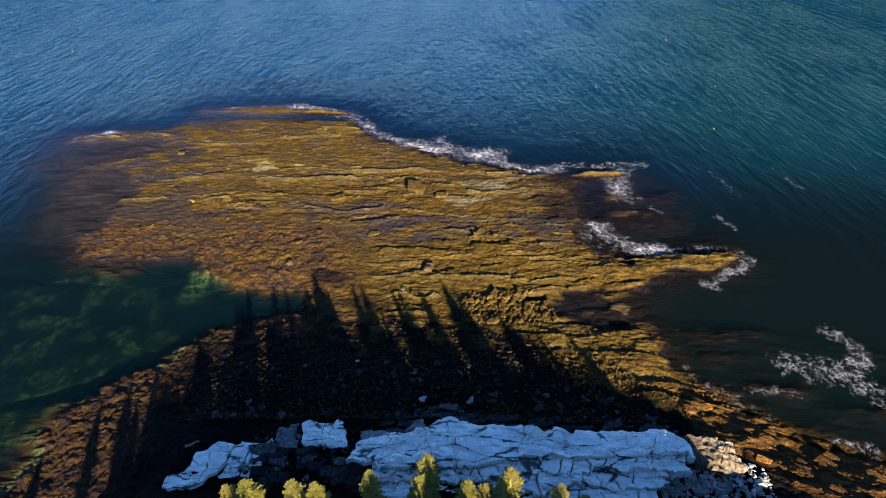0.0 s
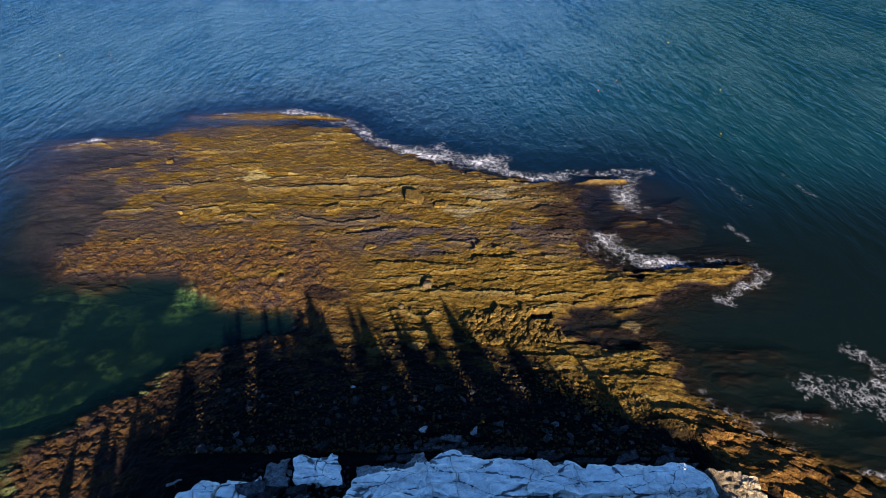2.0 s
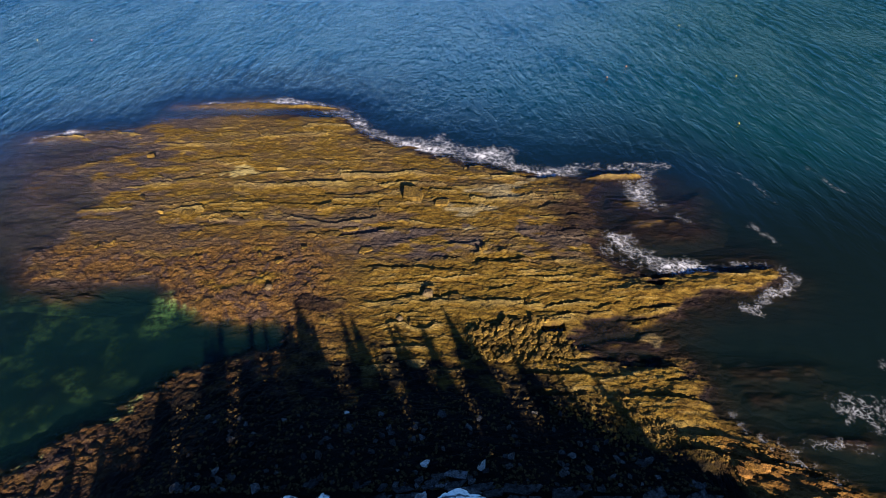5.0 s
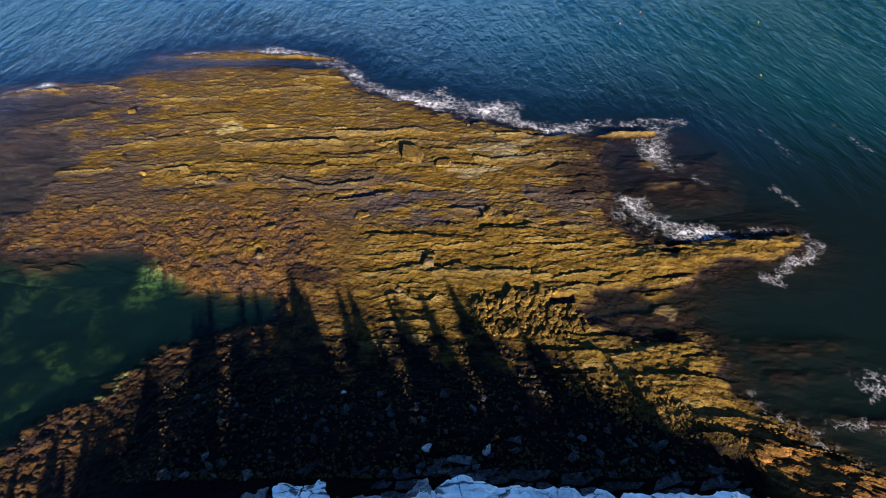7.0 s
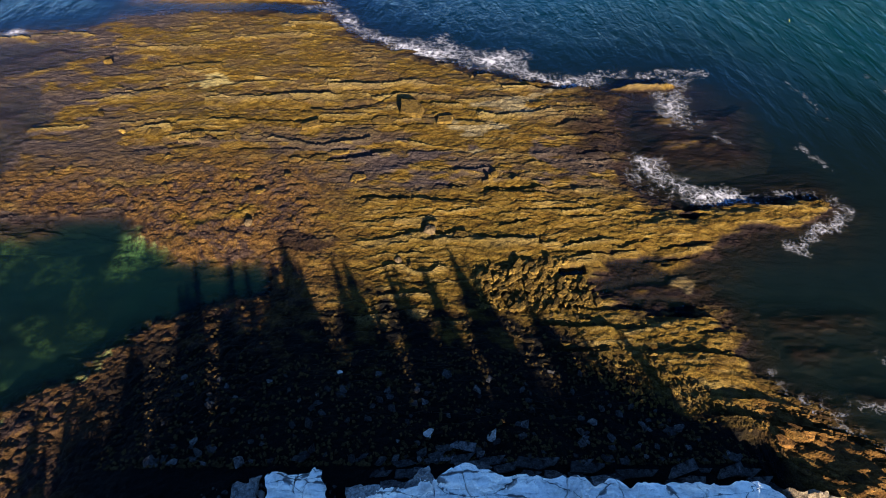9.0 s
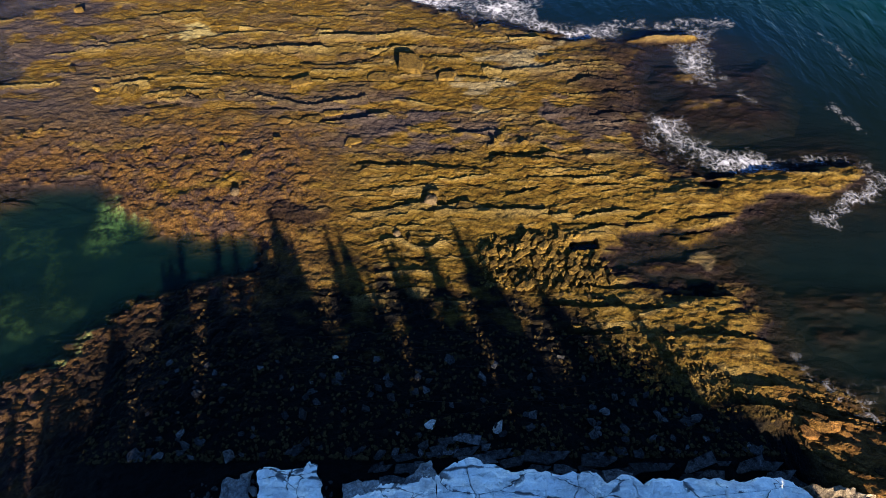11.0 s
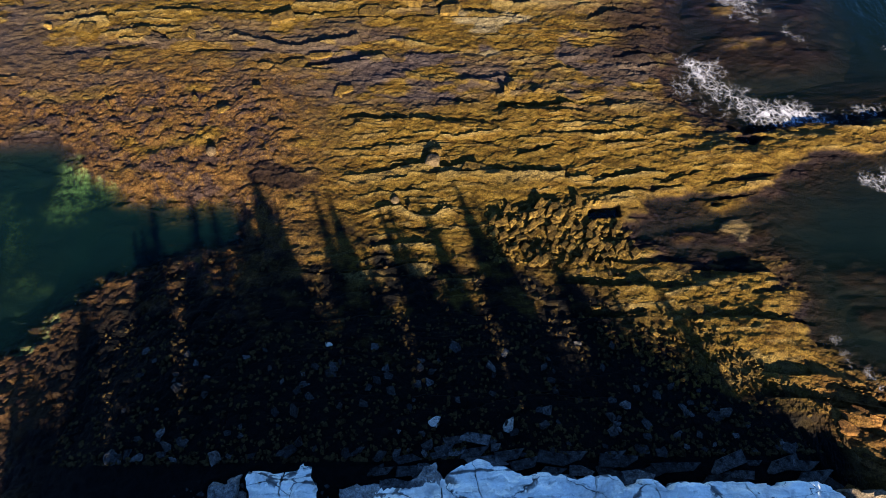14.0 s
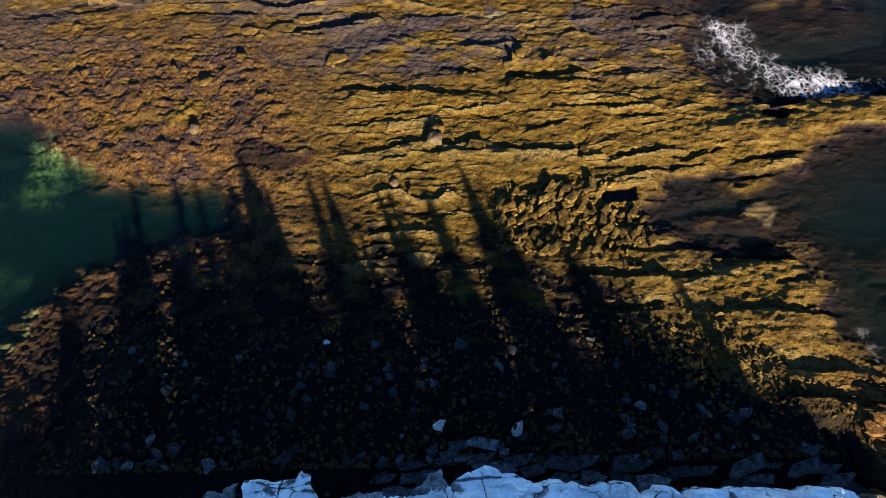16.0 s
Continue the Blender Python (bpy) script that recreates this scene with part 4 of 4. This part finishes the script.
outcrop("pale square cracked bedrock block beside the long ledge", [([(-8.9, -27.2), (-7.0, -27.6), (-7.1, -24.6), (-9.1, -24.8)], 2.2), ([(-6.95, -27.6), (-4.7, -26.9), (-5.2, -24.3), (-7.05, -24.6)], 2.25)], PALE)
outcrop("low pale bedrock slab with a sloping face", [([(-20.3, -31.3), (-17.7, -31.2), (-16.2, -27.3), (-17.6, -27.9)], 2.75), ([(-17.6, -31.2), (-15.8, -30.4), (-14.9, -27.2), (-16.1, -27.3)], 2.75)], PALE)
outcrop("low grey-white bedrock slab among rubble", [([(-15.4, -30.3), (-13.7, -30.0), (-13.3, -27.1), (-14.7, -27.2)], 2.6), ([(-13.65, -30.0), (-12.3, -29.6), (-12.0, -26.9), (-13.25, -27.1)], 2.55)], PALE)
outcrop("tan cracked bedrock slab at the sunlit end of the ledge", [([(27.3, -29.2), (29.4, -29.6), (28.9, -26.4), (26.6, -26.6)], 2.4), ([(29.4, -29.6), (31.6, -29.9), (31.2, -27.0), (28.9, -26.4)], 2.2)], CREAM_STONE)
outcrop("speckled grey bedrock beside the square pale block", [([(-11.6, -27.8), (-9.3, -27.6), (-9.4, -24.9), (-11.2, -25.4)], 2.25)], GREY_STONE)
outcrop("dim grey bedrock shelf below the end of the ledge", [([(-3.6, -27.4), (-0.6, -26.6), (-0.3, -25.3), (-3.2, -25.9)], 2.3), ([(-0.6, -26.6), (2.4, -25.6), (2.2, -24.4), (-0.3, -25.3)], 2.3)], GREY_STONE)
for k in range(85):
    x = dice.uniform(23.5, 32.0)
    y = dice.gauss(-30.6, 0.8) - 0.2 * max(0, x - 26)
    drop_stone(dice.choice(PALES), x, y, 0.5 + 0.8 * dice.random() ** 1.5, "pale dry angular boulder below the ledge", "pale boulders")
GREYS = [slab(260 + k, 2.0, 1.3, 0.7, DARK_STONE, "bedrock_block") for k in range(6)]
for k in range(26):
    x, y = dice.uniform(-13, -2.5), dice.uniform(-31.5, -27.6)
    size = dice.uniform(0.6, 1.2)
    ob = new("bedrock_block", GREYS[k % 6])
    ob.matrix_world = pose(x, y, floor_at(x, y) - 0.1, dice.uniform(-10, 10), dice.uniform(-10, 10), dice.gauss(10, 25)) @ Matrix.Diagonal((size, size, size, 1))
    tagged(ob, "dark grey angular bedrock block between pale outcrops", "rock block", "grey blocks")
DIM = [slab(280 + k, 2.6, 0.7, 0.35, DARK_STONE, "bedrock_block", 2) for k in range(6)]
for k in range(44):
    x = dice.uniform(-1.5, 27)
    y = front(x) + dice.uniform(0.15, 1.7)
    size = dice.uniform(0.5, 1.1)
    ob = new("bedrock_block", DIM[k % 6])
    ob.matrix_world = pose(x, y, floor_at(x, y) - 0.08, dice.uniform(-8, 8), dice.uniform(-6, 6), dice.gauss(2, 8)) @ Matrix.Diagonal((size, size, size, 1))
    tagged(ob, "dark layered bedrock block at the foot of the pale ledge", "rock block", "dark blocks")
for k in range(30):
    x, y = dice.uniform(-13, -4), dice.uniform(-30.5, -26)
    drop_stone(dice.choice(PALES), x, y, 0.3 + 0.6 * dice.random(), "grey-white angular boulder between the outcrops", "pale boulders")


# ---- conifers ----
def conifer(seed, tall, wide, cap=2.1, core=0.5, fan=0.17):
    """A spruce: tapered trunk, whorls of drooping boughs with many small sprays of needles."""
    r = random.Random(seed)
    top = new("conifer_tree")
    bm = bmesh.new()
    bmesh.ops.create_cone(bm, segments=8, radius1=0.018 * tall + 0.05, radius2=0.015, depth=tall, cap_ends=True, matrix=Matrix.Translation((0, 0, tall / 2)))
    crown = bmesh.new()
    # solid cone added unseen inside the crown to make its shadow dense
    ring = [crown.verts.new((core * min(cap, 0.75 * wide * tall) * math.cos(a) * r.uniform(0.8, 1.1), core * min(cap, 0.75 * wide * tall) * math.sin(a) * r.uniform(0.8, 1.1), tall - 2.6)) for a in [math.pi * k / 6 for k in range(12)]]
    foot = [crown.verts.new((v.co.x * 1.1, v.co.y * 1.1, 0.12 * tall)) for v in ring]
    tip = crown.verts.new((0, 0, tall - 0.25))
    for k in range(12):
        crown.faces.new((ring[k], ring[(k + 1) % 12], tip))
        crown.faces.new((foot[k], foot[(k + 1) % 12], ring[(k + 1) % 12], ring[k]))
    z = 0.10 * tall
    while z < tall * 0.985:
        f = 1 - z / tall
        reach = min(cap * (1 + 0.25 * f), 0.08 + wide * (tall - z))
        for _ in range(r.randint(5, 7) + 4):
            a, long = r.uniform(0, 2 * math.pi), reach * r.uniform(0.6, 1.12) + 0.08
            c, s = math.cos(a), math.sin(a)
            rise = 0.45 * (1 - f) - 0.25 * f
            n = max(3, int(long / fan))
            for k in range(n):
                q = (k + 0.6) / n
                p = Vector((c * long * q, s * long * q, z + long * (rise * q - 0.22 * q * q)))
                half = 0.6 * fan + (0.6 * fan + 0.10) * long * (1 - 0.6 * q)
                for side in (-1, 1, 0):
                    d = Vector((c * 0.7 - s * side, s * 0.7 + c * side, r.uniform(-0.25, 0.25))).normalized() * half * r.uniform(0.7, 1.3)
                    w = Vector((-d.y, d.x, r.uniform(-0.5, 0.5) * d.length)) * 0.3
                    v = [crown.verts.new(t) for t in (p - w * 0.4, p + d * 0.6 - w, p + d, p + d * 0.55 + w)]
                    crown.faces.new(v)
        z += 0.20 + 0.16 * f
    part("trunk", bm, BARK, top, "", True)
    part("crown", crown, NEEDLES, top)
    return tagged(top, "sunlit yellow-green conifer on the bank above the beach", "tree", "conifers on the bank")


SLIM = [conifer(900 + k, 7.5, 0.33 + 0.05 * (k % 3), 0.8, 0.30, 0.10) for k in range(4)]
BROAD = [conifer(950 + k, 9.0, 0.62 + 0.08 * (k % 3), 2.1, 0.66) for k in range(3)]
# x, y and height of the top of the trees along the bank's edge
FRONT_ROW = [(-11.7, -34.6, 9.5), (-10.0, -34.8, 10.7), (-6.6, -34.9, 10.8), (-5.0, -35.0, 10.6), (-1.0, -34.8, 12.0), (2.6, -33.7, 9.0), (3.0, -32.9, 10.7),
             (6.0, -34.5, 9.8), (7.5, -34.0, 8.3), (9.1, -34.3, 11.2), (12.5, -35.5, 11.2), (14.8, -35.0, 8.4), (17.2, -37.1, 11.8),
             (20.6, -36.3, 9.2), (22.6, -36.2, 8.8), (26.0, -35.2, 7.3), (29.5, -36.3, 6.3)]
wood = random.Random(31)
SLOPE = math.tan(radians(SUN_UP)) / SHADE.y
LEAN = -SHADE.x / SHADE.y


def plant(kinds, tall, k, x, y, ztop, wide):
    """Set one of the kinds with its top at ztop; the first of each kind is the model itself."""
    base = floor_at(x, y) - 0.1
    m = pose(x, y, base, 0, 0, wood.uniform(0, 360))
    tree = kinds[k] if k < len(kinds) else copy_thing(kinds[k % len(kinds)], m)
    tree.matrix_basis = m @ Matrix.Diagonal((wide, wide, (ztop - base) / tall, 1))


for k, (x, y, ztop) in enumerate(FRONT_ROW):
    plant(SLIM, 7.5, k, x, y, ztop, wood.uniform(0.9, 1.15))
spots = []


def behind(tx, ty, wide):
    """An unseen taller tree further back, placed so that its shadow ends at tx, ty."""
    y = wood.uniform(-47.5, -42.5)
    spots.append((tx + LEAN * (ty - y), y, floor_at(tx, ty) + 0.45 + (ty - y) * SLOPE, wide))


def lane(q, ty, wide):
    """A tree whose shadow runs along lane q, where x + LEAN * y is constant, and ends at ty."""
    behind(q - LEAN * ty, ty, wide)


# single crowns whose shadows stand apart on the ledges
for q, ty, wide in ((-23.5, -5.6, 0.62), (-22.9, -6.6, 0.55), (-20.2, -8.0, 0.55), (-16.3, -7.2, 0.6), (-14.9, -4.2, 0.8), (-13.4, -2.6, 0.85), (-12.3, -5.0, 0.6), (-15.6, -5.5, 0.5),
                    (-8.9, -5.0, 0.35), (-7.7, -4.4, 0.75), (-4.0, -4.2, 0.38), (-0.6, -5.2, 0.5), (2.9, -3.6, 0.72), (4.1, -4.6, 0.3), (2.5, -9.5, 0.95),
                    (7.8, -8.8, 0.72), (10.7, -11.0, 0.24), (14.5, -13.0, 0.36), (-2.6, -11.0, 0.55)):
    lane(q, ty, wide)
# unseen filler trees added to close the shade, which ends further back in glades
GLADES = [(-26.5, -25.0, -19.9), (-21.9, -21.1, -19.0), (-18.9, -17.1, -11.6), (-11.3, -9.3, -13.4), (-6.5, -4.7, -16.3), (-3.3, -1.7, -12.2), (-0.9, 1.2, -18.6),
          (4.6, 6.5, -17.8), (9.1, 10.3, -16.4), (10.9, 13.9, -17.2), (14.9, 17.4, -21.0)]
for k in range(148):
    q = -26.2 + 0.3 * k
    ty = (-8.8 if q < -11 else -9.8) - 0.12 * max(0.0, q + 5) + wood.uniform(-0.8, 0.8)
    for a, b, low in GLADES:
        if a - 0.35 < q < b + 0.35:
            ty = low + wood.uniform(-0.5, 0.9) + 1.5 * abs((q - a) / (b - a) - 0.5)
    if q < 17.4:
        lane(q + wood.uniform(-0.08, 0.08), ty, 0.3 if -20.8 < q < -11.8 else 0.2)
# more unseen trees, added to shade the western shore
lane(-28.6, -12.5, 0.45)
lane(-27.7, -14.0, 0.25)
for k in range(16):
    lane(-32.9 + 0.36 * k, -20.3 + wood.uniform(-1.0, 1.0), 0.22)
for tx, ty in ((-22.9, -14.5), (-22.0, -17.0), (-18.0, -21.4), (-24.2, -21.8)):
    behind(tx, ty, 0.8)
for tx, ty in ((-26.9, -17.6), (-28.6, -20.2), (-30.6, -22.5), (-26.6, -22.8), (-33.5, -28.0)):
    behind(tx, ty, 0.35)
for k, (x, y, ztop, wide) in enumerate(spots):
    plant(BROAD, 9.0, k, x, y, ztop, wide)


# ---- buoys ----
def buoy(x, y, colour, name):
    top = new("buoy")
    bm = bmesh.new()
    bmesh.ops.create_cone(bm, segments=12, radius1=0.20, radius2=0.14, depth=0.55, cap_ends=True, matrix=Matrix.Translation((0, 0, 0.18)))
    bmesh.ops.bevel(bm, geom=[e for e in bm.edges], offset=0.04, segments=2, affect="EDGES", clamp_overlap=True)
    part("float", bm, colour, top, "", True)
    bm = bmesh.new()
    bmesh.ops.create_cone(bm, segments=8, radius1=0.03, radius2=0.03, depth=0.5, cap_ends=True, matrix=Matrix.Translation((0, 0, 0.66)))
    part("stick", bm, BARK, top, "thin wooden stick")
    top.matrix_world = pose(x, y, 0, 22, 10, x * 40) @ Matrix.Scale(0.55, 4)
    return tagged(top, "small %s fishing buoy floating on the sea" % name, "buoy", "fishing buoys")


YELLOW, ORANGE, RED = plain_material("yellow_float", (0.30, 0.20, 0.015)), plain_material("orange_float", (0.32, 0.09, 0.012)), plain_material("red_float", (0.25, 0.03, 0.02))
for x, y, c, n in ((-95.9, 90.2, YELLOW, "yellow"), (-82.3, 90.1, RED, "red"), (69.0, 100.4, YELLOW, "yellow"), (46.3, 71.2, ORANGE, "orange"), (40.5, 65.2, ORANGE, "orange"),
                   (68.8, 65.6, YELLOW, "yellow"), (59.2, 43.2, YELLOW, "yellow")):
    buoy(x, y, c, n)
